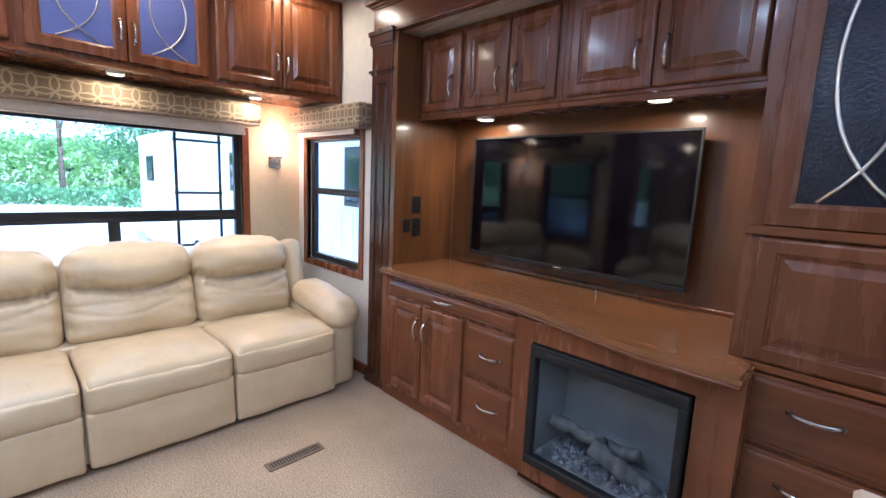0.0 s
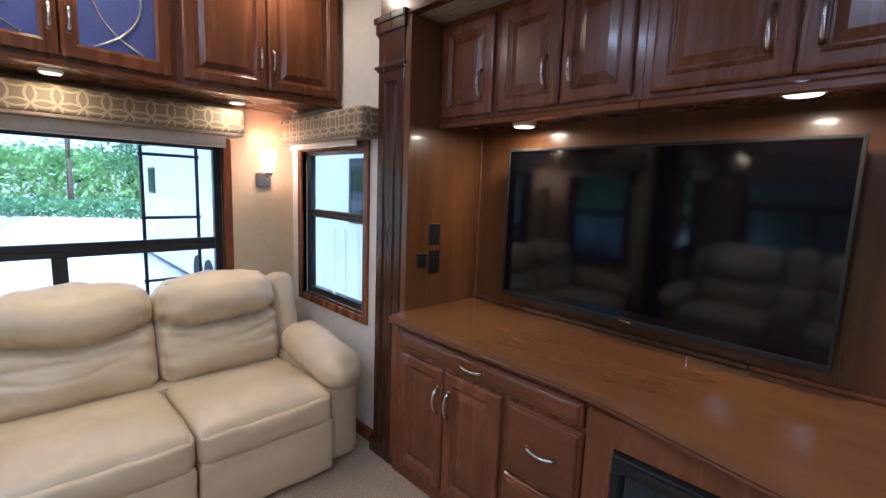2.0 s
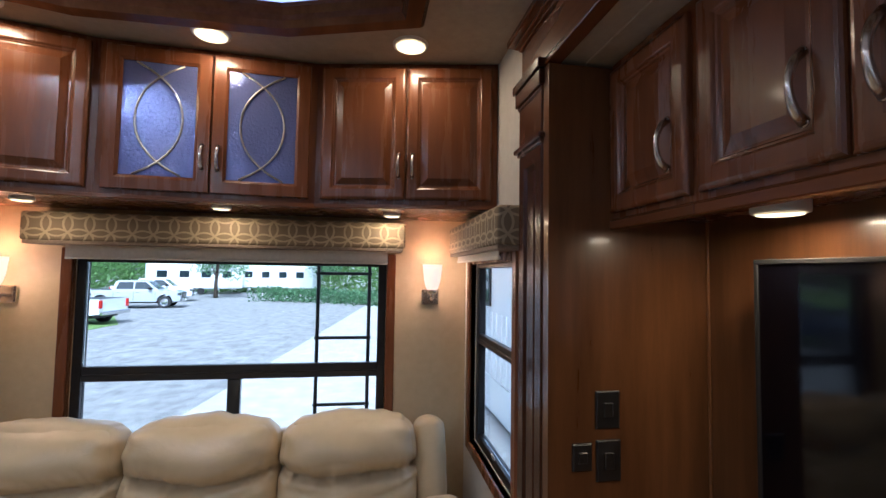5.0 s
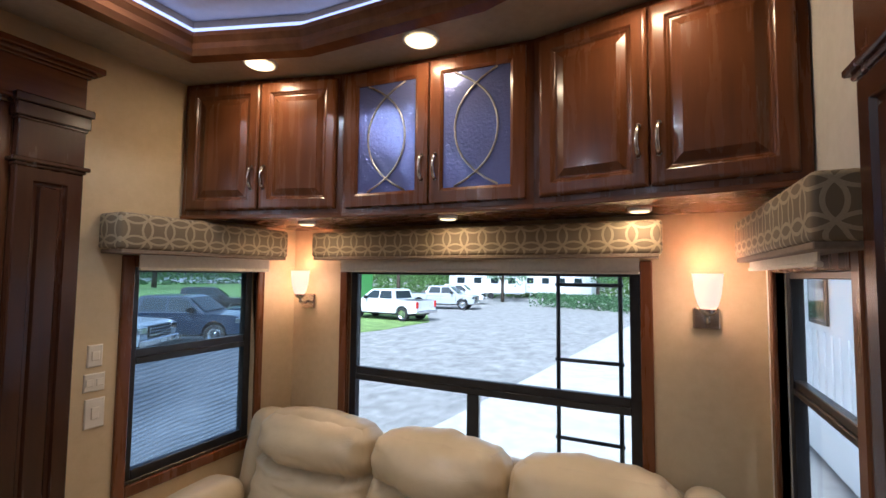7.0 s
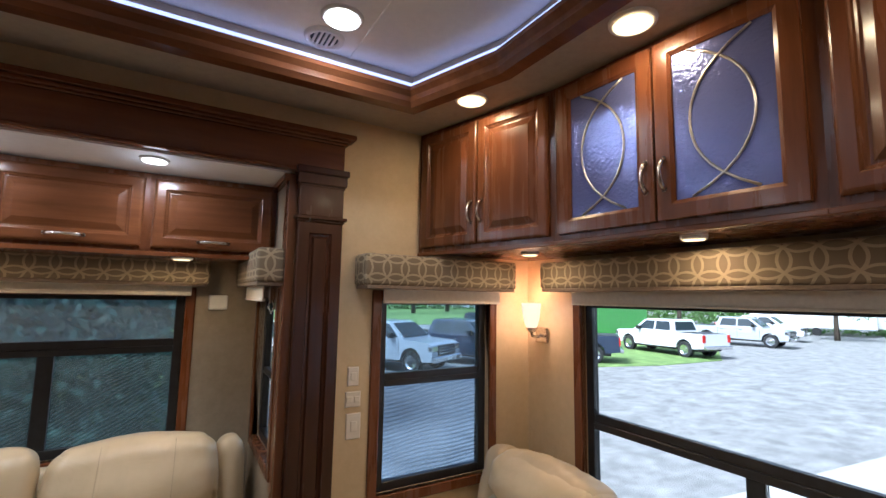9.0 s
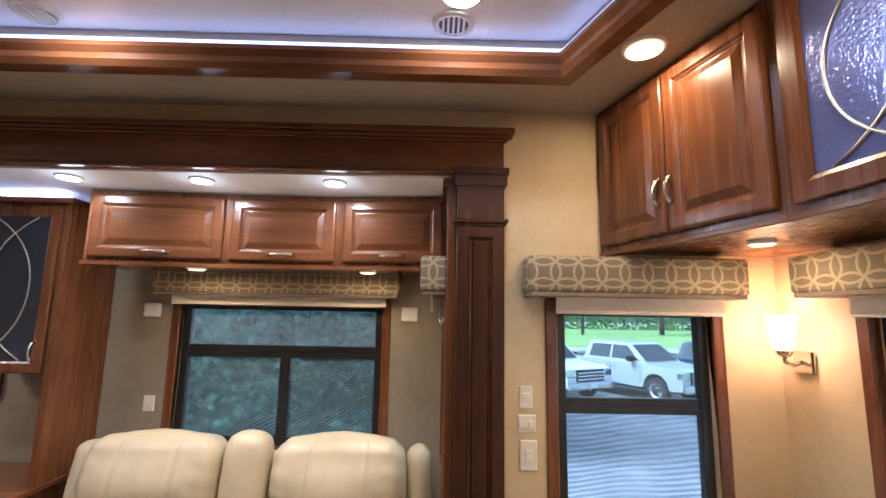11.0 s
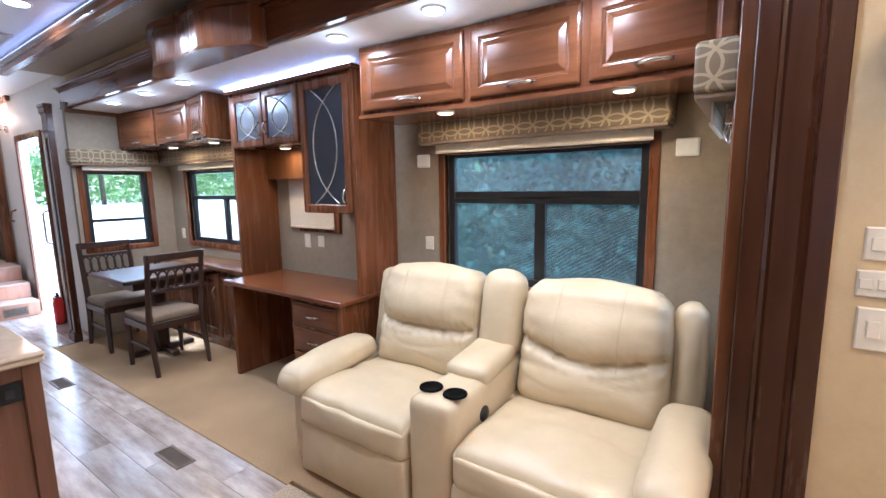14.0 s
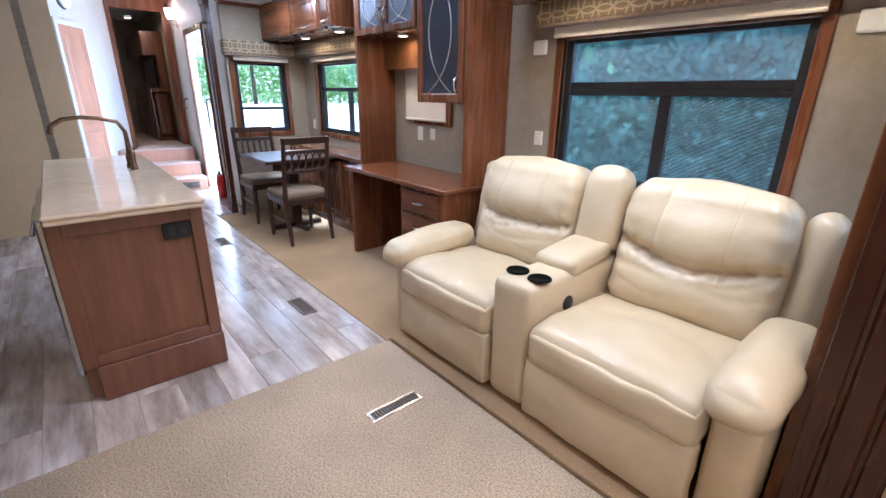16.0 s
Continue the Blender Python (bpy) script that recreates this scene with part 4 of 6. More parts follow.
# counter, bowed forward over the fireplace
edge = []
for i in range(25):
    x = -2.10 + 1.94 * i / 24
    s = min(1, max(0, (x + 1.2) / 0.85))
    edge.append((x, 1.67 - 0.13 * (s * s * (3 - 2 * s))))
bm = prism(bmesh.new(), edge + [(-0.16, 1.80), (-0.25, 1.80), (-0.25, 2.287), (-2.097, 2.287), (-2.097, 1.764), (-2.10, 1.763)], 0.818, 0.86)
bmesh.ops.bevel(bm, geom=[e for e in bm.edges if abs(e.verts[0].co.z - e.verts[1].co.z) < 1e-6], offset=0.008, segments=2, affect="EDGES")
counter = tagged(part("entertainment_counter", bm, WOOD_TOP), "glossy honey-cherry wood counter with a bowed edge", "counter")
part("edge_moulding", tube(bmesh.new(), [(x, y - 0.002, 0.829) for x, y in edge], 0.008, 8), WOOD_H, counter, "rounded cherry edge moulding", smooth=True)
part("back_moulding", boxes((-2.085, -0.255, 2.272, 2.286, 0.861, 0.878), bevel=0.003), WOOD_H, counter, "thin moulding along the back")

# television
tv = thing("television", pose(-1.83, 2.19, 0.945), "large black flat television, switched off", "television")
TW, TH = 1.305, 0.73
part("screen", boxes((0.012, TW - 0.012, 0.0, 0.004, 0.022, TH - 0.012)), TV_SCREEN, tv, "glossy dark screen")
part("bezel", boxes((0, TW, -0.004, 0.006, 0, 0.0215), (0, TW, -0.004, 0.006, TH - 0.0115, TH), (0, 0.0115, -0.004, 0.006, 0.0215, TH - 0.0115), (TW - 0.0115, TW, -0.004, 0.006, 0.0215, TH - 0.0115), bevel=0.0015), MATT_BLACK, tv)
part("back_shell", boxes((0.01, TW - 0.01, 0.0065, 0.035, 0.01, TH - 0.01), (0.25, TW - 0.25, 0.035, 0.06, 0.1, TH - 0.15), bevel=0.004), MATT_BLACK, tv)
part("wall_mount", boxes((0.45, 0.88, 0.06, 0.097, 0.25, 0.5)), BLACK_PL, tv)
part("badge", boxes((TW / 2 - 0.025, TW / 2 + 0.025, -0.006, -0.0042, 0.006, 0.014)), NICKEL, tv, "small pale badge")
tagged(part("cable_cover", boxes((-1.75, -0.75, 2.262, 2.275, 0.862, 0.882), bevel=0.003), BRONZE), "narrow bronze metal strip behind the television", "strip")
tagged(part("tv_stop_rod", tube(bmesh.new(), [(-0.92, 2.15, 0.86), (-0.92, 2.15, 0.892)], 0.004), NICKEL), "short metal rod on the wood counter", "rod")

# hutch
hutch = thing("tall_hutch", pose(-0.245, 1.75, 0), "tall cherry hutch with a leaded glass door and drawers", "cabinet")
HW = 0.50
part("body", boxes((0, HW, 0.0, 0.555, 0.075, 2.27)), WOOD_V, hutch)
part("toe_kick", boxes((0, HW, 0.03, 0.555, 0, 0.075)), WOOD_H, hutch)
part("rail", boxes((0.0, HW, -0.03, 0.0, 1.275, 1.305), bevel=0.004), WOOD_H, hutch)
part("rail", boxes((0.0, HW, -0.026, 0.0, 0.838, 0.862), bevel=0.004), WOOD_H, hutch)
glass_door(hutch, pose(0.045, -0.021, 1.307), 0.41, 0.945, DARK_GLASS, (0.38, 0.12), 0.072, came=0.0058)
front("door", hutch, pose(0.042, -0.021, 0.865), 0.416, 0.405, RAISED, None)
for z0 in (0.585, 0.332, 0.082):
    front("drawer", hutch, pose(0.042, -0.021, z0), 0.416, 0.243, DRAWER, (0.208, 0.145), False, 0.13, WOOD_H)



# ---- leather seats ----
from mathutils.bvhtree import BVHTree

def folds(q, p, amp, seed):
    v = Vector((q.x * 9 + seed, q.y * 9, q.z * 14))
    return amp * noise.noise(v)


def back_shape(crease, amp, seed, grooves=False):
    """A pillow top over a lower pad, gathered along a drooping crease."""
    def f(q, p):
        t, u = p[2], p[0]
        line = crease - 0.17 * (1 - u * u) + 0.03 * math.sin(4 * u + seed)
        c = math.exp(-((t - line) / 0.10) ** 2)
        if p[1] < 0.3:
            k = min(1, 1.3 - p[1] * 1.0) if p[1] > 0 else 1
            q.y += k * (0.035 if grooves else 0.06) * c * (1 - 0.3 * u * u)
            q.y += (0.020 if grooves else 0.034) * math.exp(-((t - line) / 0.036) ** 2) * (0.75 + 0.25 * math.sin(5 * u + seed))
            q.y += 0.009 * c * math.sin(q.x * 62 + seed * 5 + 4 * math.sin(q.z * 26 + seed))
            q.y += 0.007 * math.exp(-((t - line) / 0.17) ** 2) * math.sin(q.x * 135 + 7 * noise.noise(Vector((q.x * 11, q.z * 17, seed))))
            roll = math.exp(-((t - line - 0.42) / 0.36) ** 2)
            q.y -= k * (0.03 if grooves else 0.05) * roll * (1 - 0.6 * u ** 4)
            for o, a in ((-0.13, 0.015), (-0.30, 0.013), (0.13, 0.009), (-0.48, 0.007)):
                ln = line + o + 0.08 * math.sin(3 * u + seed + o * 9)
                q.y += a * (0.45 if grooves else 1) * math.exp(-((t - ln) / 0.035) ** 2) * (0.35 + 0.65 * abs(math.sin(2.2 * u + seed * 1.7 + o * 20)))
            low = math.exp(-((t + 0.6) / 0.28) ** 2)
            q.y -= 0.03 * low * (1 - u * u)
            edge_w = max(0, abs(u) - 0.6) / 0.4
            q.y += (0.004 if grooves else 0.007) * edge_w * math.sin(q.z * 70 + seed + 3 * u)
            if grooves and t > line + 0.1:
                for g in (-0.42, 0.42):
                    q.y += 0.006 * math.exp(-((u - g) / 0.03) ** 2)
        if t > 0.6:
            q.z += (0.003 if grooves else 0.010) * noise.noise(Vector((q.x * 14 + seed, q.y * 6, seed))) * (t - 0.6) / 0.4
        q.x -= u * 0.03 * max(0, t) ** 3
        q += Vector((0.3, 1, 0.6)) * folds(q, p, amp * (0.5 if grooves else 1), seed)
        return q
    return f


def seat_shape(seed):
    def f(q, p):
        if p[1] < 0:
            q.z -= 0.045 * abs(p[1]) ** 4 * max(0, p[2])
        if p[2] > 0.5:
            q.z += 0.002 * math.sin(q.y * 38 + 5 * p[0] + seed) * (1 - p[1] ** 2) * abs(p[0])
            q.z -= 0.010 * math.exp(-((p[1] - 0.05 - 0.05 * math.sin(2 * p[0] + seed)) / 0.06) ** 2)
        q += Vector((0.2, 0.3, 1)) * folds(q, p, 0.008, seed)
        return q
    return f


def puffy(amp, seed):
    def f(q, p):
        return q + Vector((1, 1, 1)) * folds(q, p, amp, seed)
    return f


def arm_shape(seed):
    def f(q, p):
        if p[2] > 0:
            q.z += 0.02 * math.cos(p[1] * 1.4)
        q += Vector((1, 0.5, 1)) * folds(q, p, 0.006, seed)
        return q
    return f


def seam_line(parent, pts, r=0.0028):
    return part("seam", tube(bmesh.new(), pts, r, 6), SEAM, parent, "stitched seam", smooth=True)


def recliner_seat(root, x0, x1, front_y, seat_z, seed, foot=True):
    """Seat pad, footrest and base between x0 and x1; the front is -y."""
    w = x1 - x0
    xc = (x0 + x1) / 2
    part("seat", soft(bmesh.new(), (w - 0.006, 0.66, 0.20), 0.05, 34, (0.0, 0.014, 0.035), seat_shape(seed), pose(xc, front_y + 0.32, seat_z - 0.10, -3)), LEATHER, root, "cream leather seat cushion", smooth=True)
    part("footrest", soft(bmesh.new(), (w - 0.008, 0.09, 0.275), 0.018, 12, (0, 0.016, 0), puffy(0.005, seed + 3), pose(xc, front_y + 0.04, 0.165)), LEATHER, root, "folded footrest panel", smooth=True)


def sofa_back(root, x0, x1, y, z0, z1, seed, depth=0.22, lean=-14, crease=0.2, grooves=False):
    w, h = x1 - x0, z1 - z0
    b = part("backrest", soft(bmesh.new(), (w - 0.004, depth, h), 0.075, 72, (0.004, 0.03, 0.03), back_shape(crease, 0.006, seed, grooves), pose((x0 + x1) / 2, y, (z0 + z1) / 2, lean)), LEATHER, root, "pillow-topped leather backrest", smooth=True)
    if grooves:
        tree_ = BVHTree.FromPolygons([v.co.copy() for v in b.data.vertices], [tuple(f.vertices) for f in b.data.polygons])
        for u in (-0.21, 0.21):
            pts = []
            for i in range(26):
                z = z0 + h * (0.44 + 0.56 * i / 25)
                hit = tree_.ray_cast(Vector(((x0 + x1) / 2 + u * w + 0.004 * math.sin(9 * z + seed), y - 1.5, z)), Vector((0, 1, 0)))[0]
                if hit:
                    pts.append((hit.x, hit.y - 0.0002, hit.z))
            seam_line(b, pts, 0.0016)
    return b


sofa = thing("reclining_sofa", pose(-2.31, 0.53, 0, 0, 0, 90), "cream leather three-seat reclining sofa under the rear window", "sofa")
# local x from -1.16 to 1.16, front at y = 0, back at y = 0.95
for k, (a, b) in enumerate(((-1.0, -0.31), (-0.308, 0.338), (0.34, 0.965))):
    recliner_seat(sofa, a, b, 0.0, 0.46, k * 2.3)
    sofa_back(sofa, a, b, 0.74, 0.40, 0.945, k * 3.1 + 1)
part("base", boxes((-0.98, 0.95, 0.06, 0.92, 0.03, 0.30), (-0.97, 0.94, 0.56, 0.92, 0.302, 0.445), bevel=0.01), LEATHER, sofa)
part("back_shell", soft(bmesh.new(), (1.98, 0.14, 0.62), 0.05, 10, (0, 0.01, 0), None, pose(0, 0.93, 0.52, -9)), LEATHER, sofa, smooth=True)
for s, x in ((-1, -1.075), (1, 1.055)):
    part("arm", soft(bmesh.new(), (0.19, 0.84, 0.47), 0.05, 12, (0.01, 0.01, 0), puffy(0.003, x), pose(x, 0.47, 0.245)), LEATHER, sofa, "padded leather arm", smooth=True)
    part("arm_pad", soft(bmesh.new(), (0.235, 0.62, 0.18), 0.085, 16, (0.012, 0.02, 0.02), arm_shape(x * 3), pose(x, 0.31, 0.525, 7)), LEATHER, sofa, "rounded arm pillow", smooth=True)
    part("side_wing", soft(bmesh.new(), (0.15, 0.20, 0.50), 0.06, 12, (0.01, 0.02, 0.01), puffy(0.005, x * 5), pose(x - 0.02 * s, 0.78, 0.66, -14)), LEATHER, sofa, "side wing of the backrest", smooth=True)

# Black plastic, darkened further: a deep cup's shade is put into the shallow dish's colour.
CUP_BLACK_SHADE, _, _, cup_bsdf = material("cup_holder_black_and_shade", (0.0015, 0.0015, 0.0015), 0.6)
cup_bsdf.inputs["Specular IOR Level"].default_value = 0.05
love = thing("reclining_loveseat", pose(-1.02, -0.40, 0, 0, 0, 180), "cream leather reclining loveseat with a cup-holder console", "loveseat")
# local x = -(world x + 1.02); console 0.04 to -0.16
for k, (a, b) in enumerate(((0.092, 0.79), (-0.84, -0.136))):
    recliner_seat(love, a, b, 0.0, 0.47, 7 + k * 2.1)
    bk = sofa_back(love, a + 0.01, b - 0.01, 0.72, 0.40, 1.01, 11 + k * 2.7, 0.24, -13, 0.02, True)
part("base", boxes((-0.82, 0.75, 0.06, 0.90, 0.03, 0.30), (-0.81, 0.74, 0.56, 0.90, 0.302, 0.445), bevel=0.01), LEATHER, love)
part("console", soft(bmesh.new(), (0.225, 0.78, 0.60), 0.05, 16, (0.0, 0.012, 0.0), puffy(0.003, 2), pose(-0.022, 0.40, 0.315)), LEATHER, love, "leather storage console", smooth=True)
part("console_lid", soft(bmesh.new(), (0.222, 0.34, 0.09), 0.035, 12, (0, 0.005, 0.02), puffy(0.005, 5), pose(-0.022, 0.47, 0.635, 7)), LEATHER, love, "padded console lid", smooth=True)
part("console_back", soft(bmesh.new(), (0.225, 0.17, 0.42), 0.06, 12, (0, 0.02, 0.02), puffy(0.006, 6), pose(-0.022, 0.70, 0.82, -13)), LEATHER, love, "centre backrest", smooth=True)
for x in (-0.078, 0.045):
    cup = part("cup_holder", lathe(bmesh.new(), [(0.053, 0.002), (0.051, 0.007), (0.046, 0.007), (0.044, 0.0035), (0.0, 0.003)], 24, pose(x, 0.125, 0.617)), CUP_BLACK_SHADE, love, "black cup holder", smooth=True)
part("recline_button", lathe(bmesh.new(), [(0.0, 0.014), (0.028, 0.012), (0.036, 0.006), (0.036, 0.0)], 20, pose(0.09, 0.287, 0.473, 0, 90, 0)), BLACK_PL, love, "round black recline handle", smooth=True)
for s, x, lift in ((-1, -0.905, 0.0), (1, 0.865, 0.03)):
    part("arm", soft(bmesh.new(), (0.15, 0.80, 0.45 + lift), 0.04, 12, (0.005, 0.01, 0), puffy(0.003, x), pose(x, 0.46, 0.23 + lift / 2)), LEATHER, love, "padded leather arm", smooth=True)
    part("arm_pad", soft(bmesh.new(), (0.195, 0.62, 0.14), 0.068, 14, (0.008, 0.02, 0.015), arm_shape(x * 4), pose(x, 0.28, 0.50 + lift, 4)), LEATHER, love, "rounded arm pillow", smooth=True)
    part("side_wing", soft(bmesh.new(), (0.13, 0.18, 0.52), 0.055, 12, (0.01, 0.02, 0.01), puffy(0.005, x * 5), pose(x - 0.03 * s, 0.79, 0.70, -12)), LEATHER, love, "side wing of the backrest", smooth=True)
part("back_shell", soft(bmesh.new(), (1.56, 0.12, 0.66), 0.05, 10, (0, 0.01, 0), None, pose(-0.045, 0.90, 0.56, -9)), LEATHER, love, smooth=True)


# ---- loveseat slide-out ----
LA, LB, LC, LD = (-1.975, -0.965), (-1.42, -1.02), (-0.84, -1.02), (-0.155, -0.965)
sl = thing("slide_overhead_cabinet", pose(0, 0, 0), "cherry overhead cabinet with three lift-up doors over the loveseat", "cabinet")
bm = prism(bmesh.new(), [LA, (LA[0], -1.47), (LD[0], -1.47), LD, LC, LB], 1.89, 2.255)
part("body", bm, WOOD_V, sl)
bm = prism(bmesh.new(), [(-1.976, -0.95), (-1.976, -1.3), (-0.15, -1.3), (-0.15, -0.95), (-0.84, -1.005), (-1.42, -1.005)], 1.868, 1.888)
part("foot_rail", bm, WOOD_H, sl)
for a, b in ((LD, LC), (LC, LB), (LB, LA)):
    a, b = Vector(a), Vector(b)
    w = (b - a).length
    ang = math.degrees(math.atan2(b.y - a.y, b.x - a.x))
    front("door", sl, pose(a.x, a.y, 1.905, 0, 0, ang) @ pose(0.02, -0.022, 0), w - 0.04, 0.325, RAISED, (w / 2 - 0.02, 0.035), False, 0.13, WOOD_H)

# desk
desk = thing("desk", pose(0, 0, 0), "cherry kneehole desk with drawers", "desk")
part("desktop", boxes((0.03, 1.37, -1.46, -0.90, 0.735, 0.77), bevel=0.006), WOOD_H, desk)
part("side_panel", boxes((1.27, 1.31, -1.46, -0.925, 0.0, 0.735)), WOOD_V, desk)
part("side_panel", boxes((0.06, 0.09, -1.46, -0.925, 0.0, 0.735)), WOOD_V, desk)
part("drawer_box", boxes((0.09, 0.58, -1.46, -0.945, 0.02, 0.735)), WOOD_V, desk)
part("back_panel", boxes((0.58, 1.27, -1.47, -1.455, 0.0, 0.735)), WOOD_V, desk)
for z0, h in ((0.545, 0.165), (0.365, 0.165), (0.06, 0.29)):
    front("drawer", desk, pose(0.565, -0.924, z0, 0, 0, 180), 0.46, h, DRAWER, (0.23, h / 2), False, 0.11, WOOD_H)

dh = thing("desk_hutch", pose(0, 0, 0), "tall cherry desk hutch with leaded glass doors", "cabinet")
part("side_panel", boxes((0.035, 0.065, -1.47, -1.09, 0.772, 2.235)), WOOD_V, dh)
part("side_panel", boxes((1.40, 1.43, -1.47, -1.10, 0.0, 2.235)), WOOD_V, dh)
part("tall_box", boxes((0.065, 0.58, -1.47, -1.115, 1.31, 2.205)), WOOD_V, dh)
part("small_box", boxes((0.581, 1.40, -1.47, -1.115, 1.80, 2.205)), WOOD_V, dh)
part("apron", boxes((0.62, 1.38, -1.40, -1.375, 1.56, 1.80)), WOOD_BACK, dh)
part("crown", boxes((0.02, 1.44, -1.47, -1.065, 2.206, 2.236), bevel=0.006), WOOD_H, dh)
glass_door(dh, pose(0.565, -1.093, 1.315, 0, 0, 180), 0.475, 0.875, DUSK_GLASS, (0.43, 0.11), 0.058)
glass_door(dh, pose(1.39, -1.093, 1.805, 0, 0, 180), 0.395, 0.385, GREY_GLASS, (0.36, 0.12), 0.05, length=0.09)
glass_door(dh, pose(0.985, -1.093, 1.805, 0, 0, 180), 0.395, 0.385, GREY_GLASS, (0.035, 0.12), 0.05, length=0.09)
tagged(part("led_strip", boxes((0.04, 1.42, -1.085, -1.077, 2.238, 2.246)), LED_BRIGHT), "glowing cool strip on top of the desk hutch", "strip light")
rs = thing("roman_shade", pose(1.22, -1.478, 1.15, 0, 0, 180), "small cream shade drawn down over the desk", "shade")
part("cloth", boxes((0, 0.54, -0.02, -0.012, 0.02, 0.41)), SHADE, rs)
part("hem_bar", boxes((0, 0.54, -0.028, -0.008, 0.0, 0.02), bevel=0.004), SHADE, rs)
part("frame", boxes((0.541, 0.60, -0.016, 0, -0.03, 0.41), (0.1, 0.541, -0.007, 0, -0.03, -0.002)), WOOD_V, rs)
wall_plate(pose(1.07, -1.48, 0.985, 0, 0, 180), 0.07, 0.115, PLASTIC, "outlet_plate", "ivory outlet plate over the desk")
wall_plate(pose(0.90, -1.48, 1.0, 0, 0, 180), 0.07, 0.09, PLASTIC, "outlet_plate", "ivory jack plate over the desk")
for x in (-0.165, -1.72):
    sp = thing("wall_speaker", pose(x, -1.48, 1.605, 0, 0, 180), "small square white wall speaker", "speaker", "wall speakers")
    part("box", boxes((0, 0.10, -0.022, 0, 0, 0.085), bevel=0.006), WHITE_PL, sp)
    part("grille", boxes((0.01, 0.09, -0.026, -0.0225, 0.01, 0.075), bevel=0.001), WHITE_PL, sp)
wall_plate(pose(-0.215, -1.48, 1.055, 0, 0, 180), 0.065, 0.09, PLASTIC, "outlet_plate", "small ivory outlet plate beside the loveseat")
wall_plate(pose(-2.287, -0.66, 1.27, 0, 0, 180), 0.055, 0.09, PLASTIC, "dimmer_switch", "ivory dimmer plate on the beige wall")
wall_plate(pose(-2.279, -0.66, 1.172, 0, 0, 180), 0.076, 0.072, PLASTIC, "light_switch", "ivory double switch plate on the beige wall", 2)
wall_plate(pose(-2.287, -0.66, 1.025, 0, 0, 180), 0.072, 0.118, PLASTIC, "light_switch", "ivory single switch plate on the beige wall")
sb = thing("shade_bracket", pose(-1.955, -0.82, 1.70), "chrome shade bracket with a hanging cord", "bracket")
part("bracket", boxes((-0.012, 0.012, -0.03, 0.0, -0.03, 0.05), bevel=0.003), NICKEL, sb)
part("cord_loop", tube(bmesh.new(), [(0, -0.015, -0.02), (0.012, -0.02, -0.06), (0, -0.012, -0.09), (-0.012, -0.005, -0.06), (0, -0.01, -0.02)], 0.006), NICKEL, sb, smooth=True)

# ---- dinette ----
dc = thing("dinette_overhead_cabinet", pose(0, 0, 0), "cherry overhead cabinet with three doors over the dinette", "cabinet")
DA, DB, DC_, DD = (1.60, -1.00), (2.02, -1.08), (2.64, -1.08), (3.33, -1.02)
part("body", prism(bmesh.new(), [DA, DB, DC_, DD, (3.33, -1.47), (1.60, -1.47)], 1.895, 2.255), WOOD_V, dc)
for a, b in ((DD, DC_), (DC_, DB), (DB, DA)):
    a, b = Vector(a), Vector(b)
    w = (b - a).length
    ang = math.degrees(math.atan2(b.y - a.y, b.x - a.x))
    front("door", dc, pose(a.x, a.y, 1.91, 0, 0, ang) @ pose(0.015, -0.022, 0), w - 0.03, 0.325, RAISED, (w / 2, 0.035), False, 0.11, WOOD_H)
bf = thing("dinette_buffet", pose(0, 0, 0), "cherry buffet cabinet below the dinette window", "cabinet")
part("top", prism(bmesh.new(), [(1.45, -1.47), (3.33, -1.47), (3.33, -1.22), (2.7, -1.2), (2.2, -1.16), (1.6, -1.13), (1.45, -1.14)], 0.755, 0.785), WOOD_TOP, bf)
part("body", boxes((1.46, 3.3, -1.465, -1.20, 0.0, 0.754)), WOOD_V, bf)
for x in (1.95, 2.42):
    front("door", bf, pose(x, -1.178, 0.09, 0, 0, 180), 0.44, 0.62, RAISED, (0.40, 0.45))
wall_plate(pose(3.2, -1.48, 0.95, 0, 0, 180), 0.07, 0.11, PLASTIC, "outlet_plate", "ivory outlet plate by the dinette window")

tb = thing("dining_table", pose(0, 0, 0), "dark wood pedestal dining table by the window", "table")
part("tabletop", boxes((2.05, 2.80, -1.19, -0.46, 0.725, 0.76), bevel=0.008), WOOD_CHAIR, tb)
part("apron", boxes((2.15, 2.70, -1.15, -0.56, 0.65, 0.725)), WOOD_CHAIR, tb)
part("pedestal", boxes((2.38, 2.47, -0.9, -0.8, 0.03, 0.65), bevel=0.01), WOOD_CHAIR, tb)
part("foot", boxes((2.15, 2.70, -0.88, -0.82, 0.0, 0.05), (2.39, 2.46, -1.12, -0.58, 0.0, 0.045), bevel=0.01), WOOD_CHAIR, tb)


